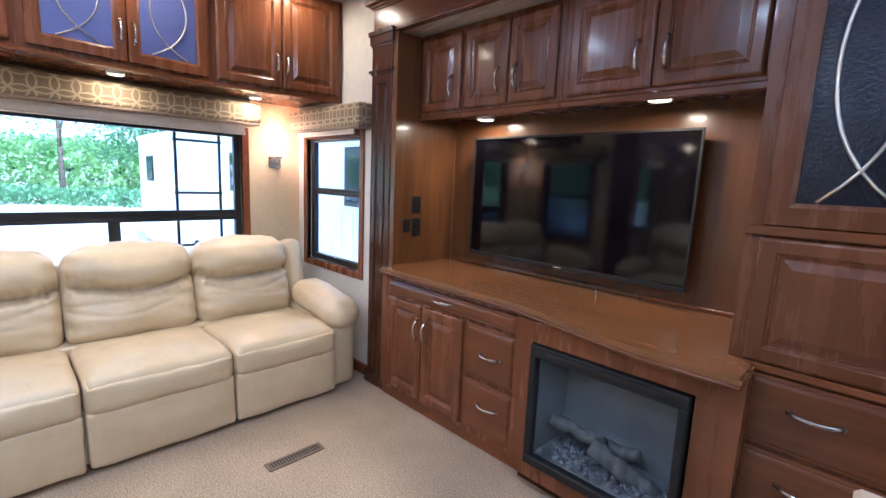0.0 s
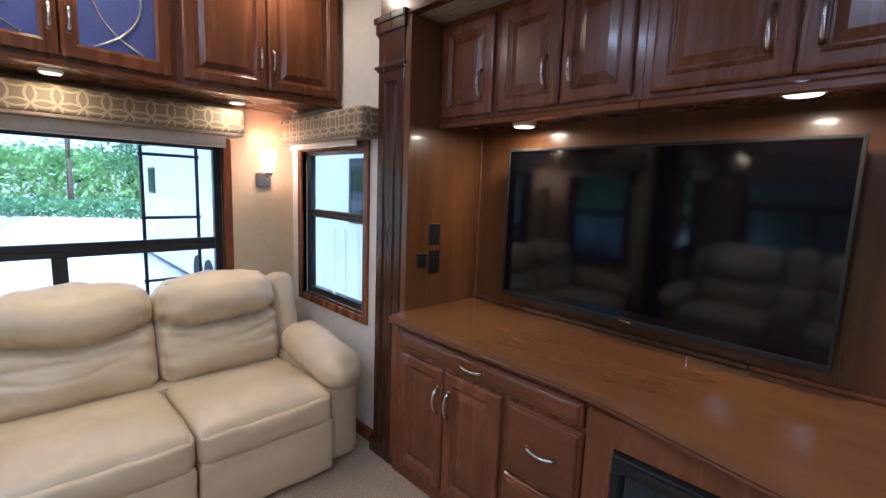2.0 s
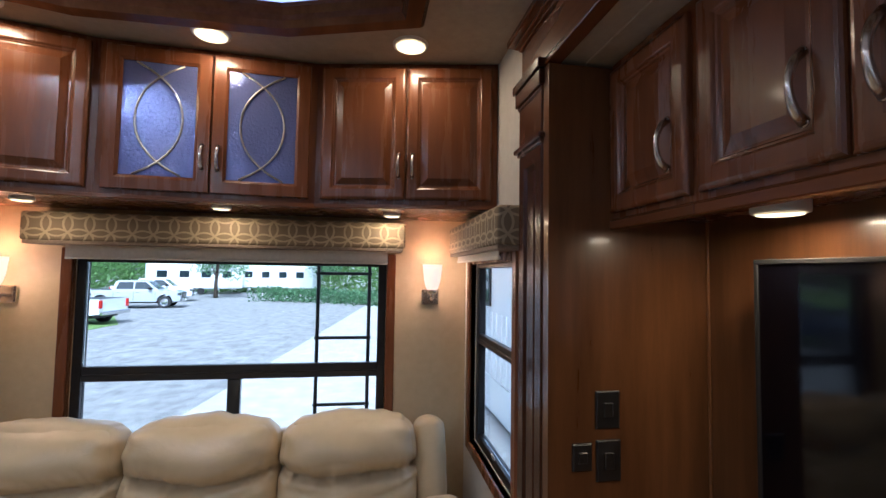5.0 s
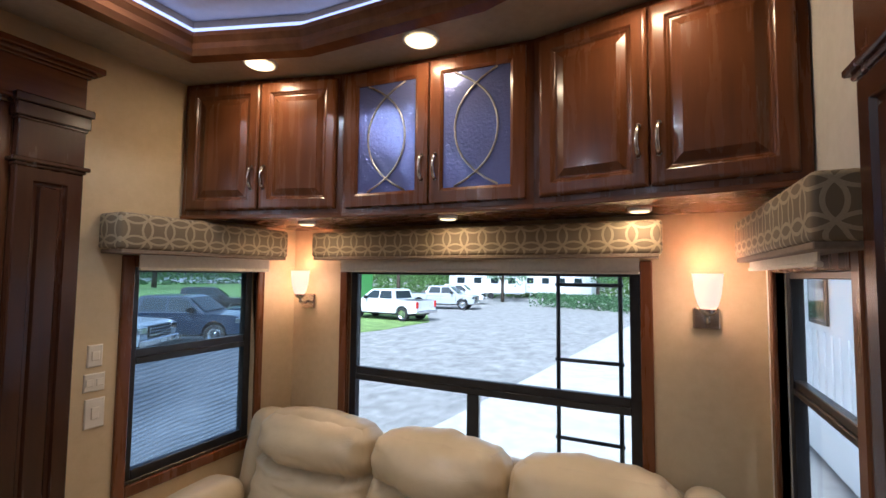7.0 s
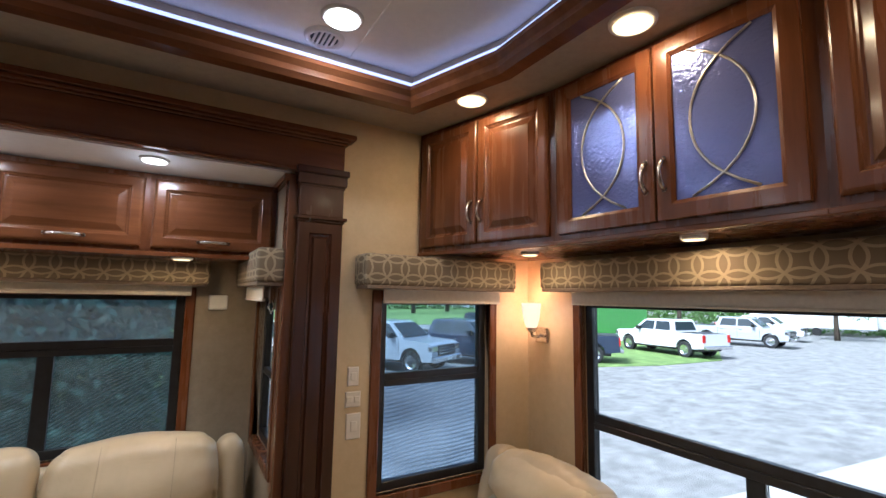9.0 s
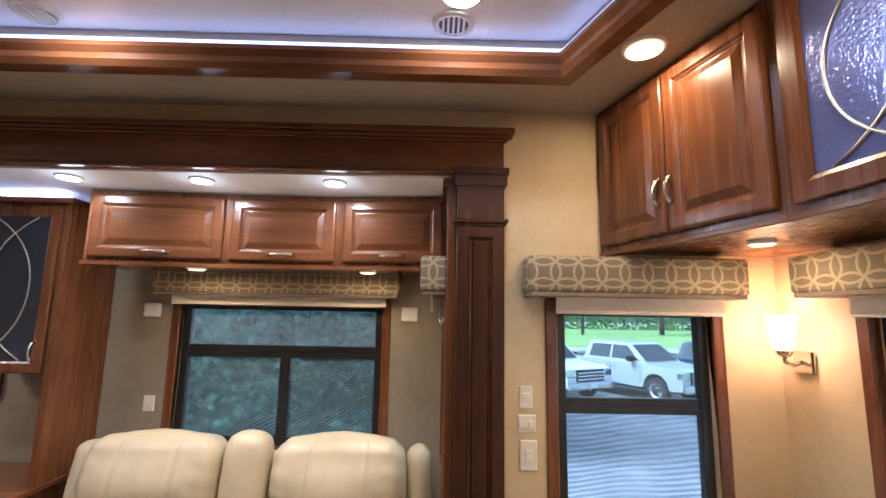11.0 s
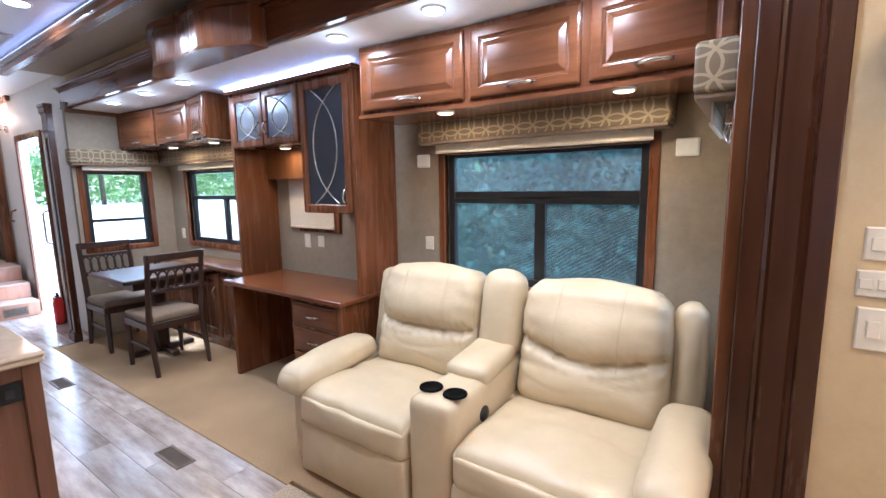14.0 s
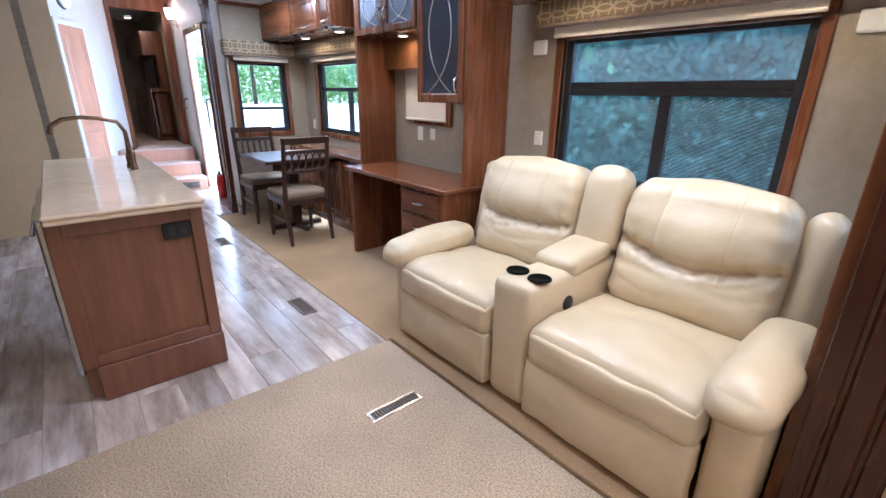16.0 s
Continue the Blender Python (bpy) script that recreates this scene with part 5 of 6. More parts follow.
def dining_chair(m):
    """Local: front -y, seat middle at the origin's height."""
    root = thing("dining_chair", m, "dark wood dining chair with a loop-cut back and taupe seat", "chair", "chairs at the dining table")
    w, d = 0.45, 0.46
    for sx in (-1, 1):
        part("front_leg", tube(bmesh.new(), [(sx * (w / 2 - 0.022), -d / 2 + 0.02, 0), (sx * (w / 2 - 0.022), -d / 2 + 0.02, 0.42)], [0.018, 0.025], 4), WOOD_CHAIR, root)
        part("back_leg", tube(bmesh.new(), [(sx * (w / 2 - 0.02), d / 2 + 0.05, 0), (sx * (w / 2 - 0.02), d / 2 - 0.01, 0.3), (sx * (w / 2 - 0.02), d / 2 - 0.01, 0.5), (sx * (w / 2 - 0.02), d / 2 + 0.07, 0.99)], [0.018, 0.025, 0.025, 0.019], 4), WOOD_CHAIR, root)
    part("seat_frame", boxes((-w / 2, w / 2, -d / 2, d / 2, 0.37, 0.425), bevel=0.005), WOOD_CHAIR, root)
    part("seat", soft(bmesh.new(), (w - 0.01, d - 0.01, 0.07), 0.03, 10, (0, 0, 0.015), None, pose(0, -0.005, 0.455)), SEAT_CLOTH, root, "padded taupe seat", smooth=True)
    yb = d / 2 + 0.058
    part("top_rail", boxes((-w / 2, w / 2, yb - 0.012, yb + 0.018, 0.93, 0.99), bevel=0.006), WOOD_CHAIR, root)
    part("lower_rail", boxes((-w / 2 + 0.03, w / 2 - 0.03, yb - 0.045, yb - 0.02, 0.67, 0.70), bevel=0.004), WOOD_CHAIR, root)
    part("middle_rail", boxes((-w / 2 + 0.03, w / 2 - 0.03, yb - 0.022, yb + 0.003, 0.85, 0.875), bevel=0.004), WOOD_CHAIR, root)
    for i in range(6):
        x = -0.165 + 0.066 * i
        pts = [(x + 0.038 * math.cos(a * math.tau / 16), yb - 0.02 + 0.012 * math.sin(a * math.tau / 16), 0.775 + 0.078 * math.sin(a * math.tau / 16)) for a in range(16)]
        part("loop", tube(bmesh.new(), pts, 0.0085, 5, True), WOOD_CHAIR, root, "oval wooden loop", smooth=True)
    for sx in (-1, 1):
        part("stretcher", boxes((sx * (w / 2 - 0.03) - 0.009, sx * (w / 2 - 0.03) + 0.009, -d / 2 + 0.03, d / 2 - 0.0, 0.2, 0.225)), WOOD_CHAIR, root)
    return root


chair = dining_chair(pose(2.045, -0.735, 0, 0, 0, 90))
copy_thing(chair, pose(2.94, -0.745, 0, 0, 0, -90))

# ---- island ----
isl = thing("kitchen_island", pose(0, 0, 0), "cherry kitchen island with a framed end panel", "island")
part("body", boxes((0.185, 1.95, 0.50, 1.06, 0.02, 0.855)), WOOD_ISLE, isl)
part("end_frame", boxes((0.165, 0.184, 0.49, 0.545, 0.18, 0.855), (0.165, 0.184, 1.01, 1.065, 0.18, 0.855), (0.165, 0.184, 0.545, 1.01, 0.79, 0.855), (0.165, 0.184, 0.545, 1.01, 0.18, 0.235), bevel=0.003), WOOD_ISLE, isl)
part("plinth", boxes((0.155, 1.96, 0.485, 1.02, 0.0, 0.178), bevel=0.005), WOOD_ISLE, isl)
tp = tagged(part("island_counter", boxes((0.10, 2.0, 0.48, 1.065, 0.877, 0.90), bevel=0.009), QUARTZ), "polished cream island countertop", "counter")
part("edge_band", boxes((0.106, 1.994, 0.486, 1.060, 0.857, 0.876), bevel=0.006), QUARTZ, tp, "rounded pale edge band")
dwm = thing("dishwasher", pose(0.45, 1.062, 0.12, 0, 0, 180), "stainless appliance front on the island", "dishwasher")
part("door", boxes((-0.62, 0.22, -0.03, 0.0, 0.0, 0.74), bevel=0.008), STEEL, dwm)
part("handle", tube(bmesh.new(), [(-0.5, -0.05, 0.66), (0.1, -0.05, 0.66)], 0.01), STEEL, dwm, smooth=True)
op = thing("outlet_plate", pose(0.165, 0.665, 0.715, 0, 0, -90), "black double outlet on the island end", "outlet", "wall plates")
part("plate", boxes((0, 0.115, -0.008, 0, 0, 0.075), bevel=0.003), MATT_BLACK, op)
for x in (0.035, 0.08):
    part("socket", boxes((x - 0.014, x + 0.014, -0.011, -0.0085, 0.02, 0.055), bevel=0.002), BLACK, op)
fc = thing("kitchen_faucet", pose(1.32, 0.62, 0.90), "bronze gooseneck kitchen faucet on the island", "faucet")
part("base", lathe(bmesh.new(), [(0.03, 0.0), (0.03, 0.01), (0.022, 0.03), (0.026, 0.06), (0.016, 0.1), (0.014, 0.13)], 16), BRONZE, fc, smooth=True)
pts = [(0, 0, 0.12), (0, 0.0, 0.22), (0, 0.03, 0.28), (0, 0.11, 0.30), (0, 0.2, 0.31), (0, 0.29, 0.30), (0, 0.345, 0.265), (0, 0.36, 0.22)]
part("spout", tube(bmesh.new(), pts, [0.014, 0.012, 0.012, 0.012, 0.012, 0.013, 0.014, 0.015], 10), BRONZE, fc, smooth=True)
part("lever", tube(bmesh.new(), [(0, -0.01, 0.1), (0.0, -0.045, 0.125), (0.0, -0.06, 0.16)], [0.009, 0.007, 0.009], 8), BRONZE, fc, smooth=True)
part("side_spray", lathe(bmesh.new(), [(0.022, 0), (0.018, 0.02), (0.014, 0.06), (0.02, 0.10), (0.012, 0.12), (0, 0.121)], 14, pose(-0.12, 0.0, 0)), BRONZE, fc, smooth=True)


# ---- floor vents ----
def vent(m, l, w, mat, slat_mat, n, label):
    root = thing("floor_vent", m, label, "floor vent", "floor vents")
    part("frame", boxes((-l / 2, l / 2, -w / 2, -w / 2 + 0.014, 0, 0.005), (-l / 2, l / 2, w / 2 - 0.014, w / 2, 0, 0.005), (-l / 2, -l / 2 + 0.014, -w / 2 + 0.014, w / 2 - 0.014, 0, 0.005), (l / 2 - 0.014, l / 2, -w / 2 + 0.014, w / 2 - 0.014, 0, 0.005)), mat, root)
    part("well", boxes((-l / 2 + 0.014, l / 2 - 0.014, -w / 2 + 0.014, w / 2 - 0.014, 0.0005, 0.0015)), BLACK_PL, root)
    for i in range(n):
        x = -l / 2 + 0.014 + (l - 0.028) * (i + 0.5) / n
        part("slat", boxes((x - 0.003, x + 0.003, -w / 2 + 0.014, w / 2 - 0.014, 0.0016, 0.004)), slat_mat, root)
    return root


VENT_BROWN = textured("brown_vent_metal", (0.12, 0.085, 0.06), (0.2, 0.15, 0.11), 0.5, (20, 20, 20), 3, 0.0)
vent(pose(-1.853, 0.983, 0.001, 0, 0, 90), 0.29, 0.07, VENT_BROWN, VENT_BROWN, 18, "brown metal floor register in the carpet")
vent(pose(-0.712, 0.002, 0.001, 0, 0, 90), 0.27, 0.075, NICKEL, VENT_BROWN, 16, "pale-framed floor register in the carpet")
vent(pose(0.53, -0.085, 0.001), 0.27, 0.10, VENT_BROWN, VENT_BROWN, 14, "brown floor register in the vinyl planks")
vent(pose(2.31, -0.06, 0.001), 0.25, 0.10, VENT_BROWN, VENT_BROWN, 14, "brown floor register in the vinyl planks")

# ---- ceiling fittings ----
for x, y in ((-1.97, -0.155), (-0.53, -0.15), (1.51, -0.144), (-1.97, 1.30)):
    cv = thing("ceiling_vent", pose(x, y, 2.665), "round white ceiling air vent", "ceiling vent", "ceiling vents")
    part("ring", lathe(bmesh.new(), [(0.075, 0), (0.072, -0.012), (0.055, -0.014), (0.052, -0.004)], 24), WHITE_PL, cv, smooth=True)
    bm = bmesh.new()
    bmesh.ops.create_circle(bm, cap_ends=True, segments=24, radius=0.053, matrix=pose(0, 0, -0.003))
    part("duct", bm, BLACK_PL, cv)
    for i in range(5):
        a = -0.036 + 0.018 * i
        hw = math.sqrt(0.052 ** 2 - a * a)
        part("slat", boxes((a - 0.004, a + 0.004, -hw, hw, -0.012, -0.0045)), WHITE_PL, cv)
ac = thing("ceiling_air_grille", pose(2.85, -0.03, 2.665), "white square ceiling air return grille", "ceiling vent")
part("frame", boxes((-0.2, 0.2, -0.12, -0.10, -0.02, 0), (-0.2, 0.2, 0.10, 0.12, -0.02, 0), (-0.2, -0.18, -0.10, 0.10, -0.02, 0), (0.18, 0.2, -0.10, 0.10, -0.02, 0), bevel=0.003), WHITE_PL, ac)
for i in range(9):
    x = -0.16 + 0.04 * i
    part("slat", boxes((x - 0.012, x + 0.012, -0.1, 0.1, -0.014, -0.008)), WHITE_PL, ac)

# ---- entry, steps, hall ----
door = thing("door_1", pose(4.40, -0.66, 0, 0, 0, 0), "open entry doorway with rosy wood casing", "doorway", kind="structure")
part("casing", boxes((-0.06, 0.0, -0.02, 0.022, 0, 2.15), (0.84, 0.90, -0.02, 0.022, 0, 2.15), (0.0, 0.84, -0.02, 0.022, 2.08, 2.15), bevel=0.004), WOOD_V, door)
part("handrail", tube(bmesh.new(), [(-0.02, 0.03, 0.9), (-0.02, 0.07, 0.93), (-0.02, 0.07, 1.25), (-0.02, 0.03, 1.28)], 0.012), CHROME, door, "chrome grab rail", smooth=True)
gh = thing("grab_handle", pose(5.75, -0.66, 1.18, 0, 0, 180), "dark curved grab handle on the pale wall", "handle")
part("bar", tube(bmesh.new(), [(0, 0, 0.08), (0, -0.05, 0.06), (-0.05, -0.055, -0.02), (-0.13, -0.05, -0.06), (-0.15, 0, -0.07)], 0.012), BRONZE, gh, smooth=True)
for k, (x, z) in enumerate(((5.05, 0.185), (5.35, 0.37), (5.65, 0.555))):
    st = thing("stair_step", pose(x, 0, 0), "pale wood step with a carpeted tread", "step", "steps to the hall")
    end = 0.30 if k < 2 else 3.33
    part("riser", boxes((0, end, -0.60, 0.70 - 0.18 * k, 0.0 if k < 2 else 0.0, z - 0.025)), PINK_WOOD, st)
    part("tread", boxes((-0.02, end, -0.60, 0.70 - 0.18 * k, z - 0.024, z), bevel=0.008), STEP_CARPET, st, "carpeted tread")
vent(pose(5.045, -0.38, 0.08, 0, -90, 0), 0.1, 0.22, VENT_BROWN, VENT_BROWN, 6, "brown register in the lowest step riser")
bd = thing("door_2", pose(4.954 - 0.012, 0.733 - 0.022, 0, 0, 0, -28.1), "rosy raised-panel bathroom door in the angled wall", "door", kind="structure")
part("casing", boxes((-0.06, 0, -0.012, 0.01, 0, 2.13), (0.53, 0.59, -0.012, 0.01, 0, 2.13), (0, 0.53, -0.012, 0.01, 2.07, 2.13), bevel=0.003), WALL_PALE, bd)
part("leaf", panel(bmesh.new(), 0.53, 1.2, [(0, 0.008), (0, -0.01), (0.07, -0.01), (0.078, -0.003), (0.1, -0.003), (0.12, -0.009)]), PINK_WOOD, bd, m=pose(0, 0, 0.87))
part("leaf", panel(bmesh.new(), 0.53, 0.85, [(0, 0.008), (0, -0.01), (0.07, -0.01), (0.078, -0.003), (0.1, -0.003), (0.12, -0.009)]), PINK_WOOD, bd, m=pose(0, 0, 0.015))
ck = thing("wall_clock", pose(5.20, 0.585, 2.40, 0, 0, -28.1), "round white wall clock with a dark rim", "clock")
part("rim", lathe(bmesh.new(), [(0.14, 0), (0.155, -0.02), (0.145, -0.035), (0.135, -0.025)], 28, pose(0, 0, 0, -90) @ pose(0, 0, 0, 180)), BLACK_PL, ck, smooth=True)
bm = bmesh.new()
bmesh.ops.create_circle(bm, cap_ends=True, segments=28, radius=0.137, matrix=pose(0, -0.02, 0, 90))
part("face", bm, WHITE_PL, ck)
part("hour_pointer", boxes((-0.004, 0.004, -0.024, -0.021, -0.01, 0.07)), BLACK_PL, ck)
part("minute_pointer", boxes((-0.01, 0.10, -0.028, -0.025, -0.003, 0.003)), BLACK_PL, ck)
tagged(part("trim_hall_arch", boxes((6.1, 6.16, -0.66, -0.56, 0.555, 2.62), (6.1, 6.16, 0.06, 0.12, 0.0, 2.62), (6.1, 6.16, -0.56, 0.06, 2.45, 2.62), (5.3, 6.1, -0.655, -0.61, 2.56, 2.62), bevel=0.004), WOOD_V), "cherry frame round the hall opening", "trim", kind="structure")
hc = thing("hall_wardrobe", pose(6.9, -0.655, 0.556), "dark cherry wardrobe with a small television niche in the hall", "wardrobe")
part("body", boxes((0, 1.9, 0.0, 0.30, 0, 0.85), (0, 1.9, 0.0, 0.12, 0.85, 1.35), (0, 1.9, 0.0, 0.30, 1.35, 1.7)), WOOD_V, hc)
front("door", hc, pose(0.0, 0.29, 0.05, 0, 0, -90), 0.27, 0.75, RAISED, (0.05, 0.65))
part("screen", boxes((0.2, 1.2, 0.125, 0.15, 0.9, 1.3)), TV_SCREEN, hc)

fe = thing("fire_extinguisher", pose(4.33, -0.60, 0.0), "small red fire extinguisher beside the entry door", "extinguisher")
part("bottle", lathe(bmesh.new(), [(0, 0), (0.045, 0.0), (0.05, 0.02), (0.05, 0.25), (0.03, 0.3), (0.015, 0.31)], 16), TAIL_RED, fe, "red bottle", smooth=True)
part("valve", lathe(bmesh.new(), [(0.016, 0.305), (0.02, 0.32), (0.012, 0.35), (0, 0.352)], 12), BLACK_PL, fe, smooth=True)
part("lever", boxes((-0.01, 0.07, -0.01, 0.01, 0.345, 0.36), bevel=0.003), BLACK_PL, fe)
part("hose", tube(bmesh.new(), [(0.01, 0, 0.33), (0.06, 0.02, 0.3), (0.065, 0.02, 0.2), (0.06, 0.01, 0.12)], 0.008), BLACK_PL, fe, smooth=True)

# ---- outdoors ----
tagged(part("ground", boxes((-220, 220, -220, 220, G - 0.3, G)), GRAVEL), "grey gravel lot", "ground", kind="structure")
bm = prism(bmesh.new(), [(-60, 3.8), (-23.7, -0.48), (-7.7, -2.37), (3.4, -3.0), (3.4, 6.6), (-60, 9)], G, G + 0.012)
tagged(part("pavement", bm, CONCRETE), "pale concrete pad", "pavement", kind="structure")
bm = prism(bmesh.new(), [(-17.0, -11.7), (-20, -10.8), (-24.5, -10.5), (-29.5, -13.3), (-35, -18), (-35, -30), (-17, -30)], G, G + 0.03)
prism(bm, [(-80, -40), (14, -40), (14, -150), (-80, -150)], G, G + 0.03)
tagged(part("lawn", bm, GRASS), "green mown grass beyond the gravel", "grass", kind="structure")
tagged(part("lawn_near", boxes((-2, 14, -60, -7.2, G, G + 0.025)), GRASS), "bright mown grass beside the trailer", "grass", kind="structure")
tagged(part("pavement_entry", boxes((3.5, 125, -7.1, 2.6, G, G + 0.012), (14.1, 125, -85, -7.1, G, G + 0.012)), CONCRETE), "pale concrete pad by the entry door", "pavement", kind="structure")


def leaf_cloud(seed, count, rx, rz, size):
    """Many small leaf cards in uneven clumps round the origin."""
    g = random.Random(seed)
    clumps = []
    for _ in range(26):
        a, e = g.uniform(0, math.tau), g.uniform(-0.9, 1.2)
        rr = g.uniform(0.35, 1.0)
        clumps.append((rx * rr * math.cos(a) * math.cos(e), rx * rr * math.sin(a) * math.cos(e), rz * rr * math.sin(e), g.uniform(0.25, 0.5) * rx))
    verts, faces = [], []
    for i in range(count):
        cx, cy, cz, cr = clumps[i % len(clumps)]
        d = Vector((g.gauss(0, 1), g.gauss(0, 1), g.gauss(0, 1))).normalized() * cr * g.uniform(0.6, 1.0)
        p = Vector((cx, cy, cz)) + d
        u = Vector((g.gauss(0, 1), g.gauss(0, 1), g.gauss(0, 1))).normalized()
        w = u.orthogonal().normalized()
        s = size * g.uniform(0.6, 1.4)
        k = len(verts)
        verts += [p - u * s, p + w * s * 0.5, p + u * s, p - w * s * 0.5]
        faces.append((k, k + 1, k + 2, k + 3))
    me = bpy.data.meshes.new("crown")
    me.from_pydata([tuple(v) for v in verts], [], faces)
    me.materials.append(LEAF)
    return me


def tree(x, y, h, seed):
    root = thing("tree", pose(x, y, G), "leafy green broadleaf tree", "tree", "trees round the lot")
    g = random.Random(seed)
    tr = tube(bmesh.new(), [(0, 0, 0), (g.uniform(-0.1, 0.1), 0, h * 0.2), (g.uniform(-0.2, 0.2), g.uniform(-0.2, 0.2), h * 0.5), (0.1, 0, h * 0.8)], [0.24, 0.19, 0.13, 0.05], 8)
    part("trunk", tr, BARK, root, smooth=True)
    for i in range(5):
        a = i * 1.3 + seed
        b = tube(bmesh.new(), [(0, 0, h * (0.25 + 0.08 * i)), (0.5 * math.cos(a), 0.5 * math.sin(a), h * (0.4 + 0.07 * i)), (1.4 * math.cos(a), 1.4 * math.sin(a), h * (0.52 + 0.07 * i))], [0.09, 0.06, 0.025], 6)
        part("limb", b, BARK, root, smooth=True)
    me = leaf_cloud(seed, 5200, h * 0.36, h * 0.38, 0.13)
    c = new("crown", me)
    c.parent = root
    c.matrix_local = pose(0, 0, h * 0.6)
    return root


t1, t2, t3 = tree(-24, -66, 15, 1), tree(3.0, -9.5, 8.5, 2), tree(-45, 9, 10, 3)
for i, (x, y, s) in enumerate(((-0.6, -11.5, 1.0), (1.4, -10.6, 0.95), (95, -42, 1.9), (100, -20, 1.8), (-13, -72, 1.05), (-38, -70, 1.7), (-50, -78, 1.9), (-64, -72, 1.1), (-4, -78, 1.7), (-40, -22, 0.9), (-46, -13, 0.85), (-50, -4, 0.9), (-44, 3.5, 0.9), (-48, 13, 1.2), (-40, 14, 1.1), (-36, 9.5, 0.9), (-52, 18, 1.2), (92, -55, 1.9), (98, -32, 1.8), (104, -8, 1.9), (88, -66, 2.0), (-76, -60, 1.6))):
    src = (t1, t2, t3)[i % 3]
    copy_thing(src, pose(x, y, G, 0, 0, 57 * i) @ Matrix.Diagonal((s, s, s, 1)))


def hedge(name, pts, h, depth, count, seed, label, leaf=0.3, mat=None):
    """A wall of leaves along a line, for undergrowth and far woods."""
    g = random.Random(seed)
    verts, faces = [], []
    total = [0]
    for a, b in zip(pts, pts[1:]):
        total.append(total[-1] + (Vector(b) - Vector(a)).length)
    for i in range(count):
        s = g.uniform(0, total[-1])
        k = max(j for j in range(len(pts) - 1) if total[j] <= s)
        p = Vector(pts[k]).lerp(Vector(pts[k + 1]), (s - total[k]) / (total[k + 1] - total[k]))
        top = h * (0.72 + 0.28 * noise.noise(Vector((p.x * 0.4, p.y * 0.4, seed))))
        c = Vector((p.x + g.uniform(-depth, depth), p.y + g.uniform(-depth, depth), G + top * g.uniform(0.0, 1.0) ** 0.8))
        u = Vector((g.gauss(0, 1), g.gauss(0, 1), g.gauss(0, 1))).normalized()
        w = u.orthogonal().normalized()
        z = leaf * g.uniform(0.6, 1.5)
        n0 = len(verts)
        verts += [c - u * z, c + w * z * 0.6, c + u * z, c - w * z * 0.6]
        faces.append((n0, n0 + 1, n0 + 2, n0 + 3))
    me = bpy.data.meshes.new(name)
    me.from_pydata([tuple(v) for v in verts], [], faces)
    me.materials.append(mat or LEAF)
    return tagged(new(name, me), label, "foliage", kind="stuff")


hedge("thicket", [(-2.4, -9.0), (1, -8.4), (5, -9.0)], 7.5, 1.4, 70000, 5, "dense green thicket behind the trailer", 0.07, LEAF_PALE)
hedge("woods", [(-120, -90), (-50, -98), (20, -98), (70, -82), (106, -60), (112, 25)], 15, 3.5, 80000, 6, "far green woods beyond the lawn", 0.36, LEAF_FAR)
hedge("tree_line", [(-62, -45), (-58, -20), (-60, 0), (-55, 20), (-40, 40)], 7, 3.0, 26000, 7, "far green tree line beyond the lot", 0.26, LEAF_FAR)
hedge("scrub", [(-42, -8), (-40, -2), (-34, 6.5), (-30, 9)], 1.6, 1.2, 6000, 8, "low green scrub at the edge of the gravel", 0.12)
fence = thing("green_fence", pose(-30, -24.0, G, 0, 0, -35), "tall green board fence at the lawn", "fence")
for i in range(40):
    part("board", boxes((-5 + 0.2 * i, -4.81 + 0.2 * i, -0.02, 0.02, 0, 3.2)), paint("green_fence_paint", (0.06, 0.22, 0.05)) if i == 0 else bpy.data.materials["green_fence_paint"], fence)


def trailer(x0, x1, y, label):
    """A white neighbouring trailer: ribbed side, windows, roof edge, wheels."""
    root = thing("travel_trailer", pose(x0, y, G), label, "trailer", "parked trailers")
    L = x1 - x0
    part("body", boxes((0, L, 0.02, 2.5, 0.75, 3.5), bevel=0.06), SIDING, root)
    part("roof_rail", boxes((-0.02, L + 0.02, -0.02, 2.52, 3.45, 3.56), bevel=0.02), WHITE_PL, root)
    n = int(L / 0.3)
    for i in range(n):
        part("rib", boxes((0.15 + i * 0.3, 0.19 + i * 0.3, -0.004, 0.019, 0.8, 2.0)), SIDING, root)
    part("skirt", boxes((0.1, L - 0.1, 0.05, 2.4, 0.12, 0.75)), SIDING, root)
    for wx in (1.2, 8.6):
        if wx + 1 < L:
            wn_ = part("window", boxes((wx, wx + 0.8, -0.02, 0.019, 2.1, 2.9), bevel=0.01), BLACK_PL, root)
            part("pane", boxes((wx + 0.06, wx + 0.74, -0.026, -0.021, 2.16, 2.84)), CAR_GLASS, wn_)
    for wx in (L * 0.55, L * 0.55 + 0.85):
        part("wheel", lathe(bmesh.new(), [(0, 0), (0.36, 0.0), (0.36, 0.25), (0, 0.25)], 20, pose(wx, 0.28, 0.36, 90)), TYRE, root, smooth=False)
    return root


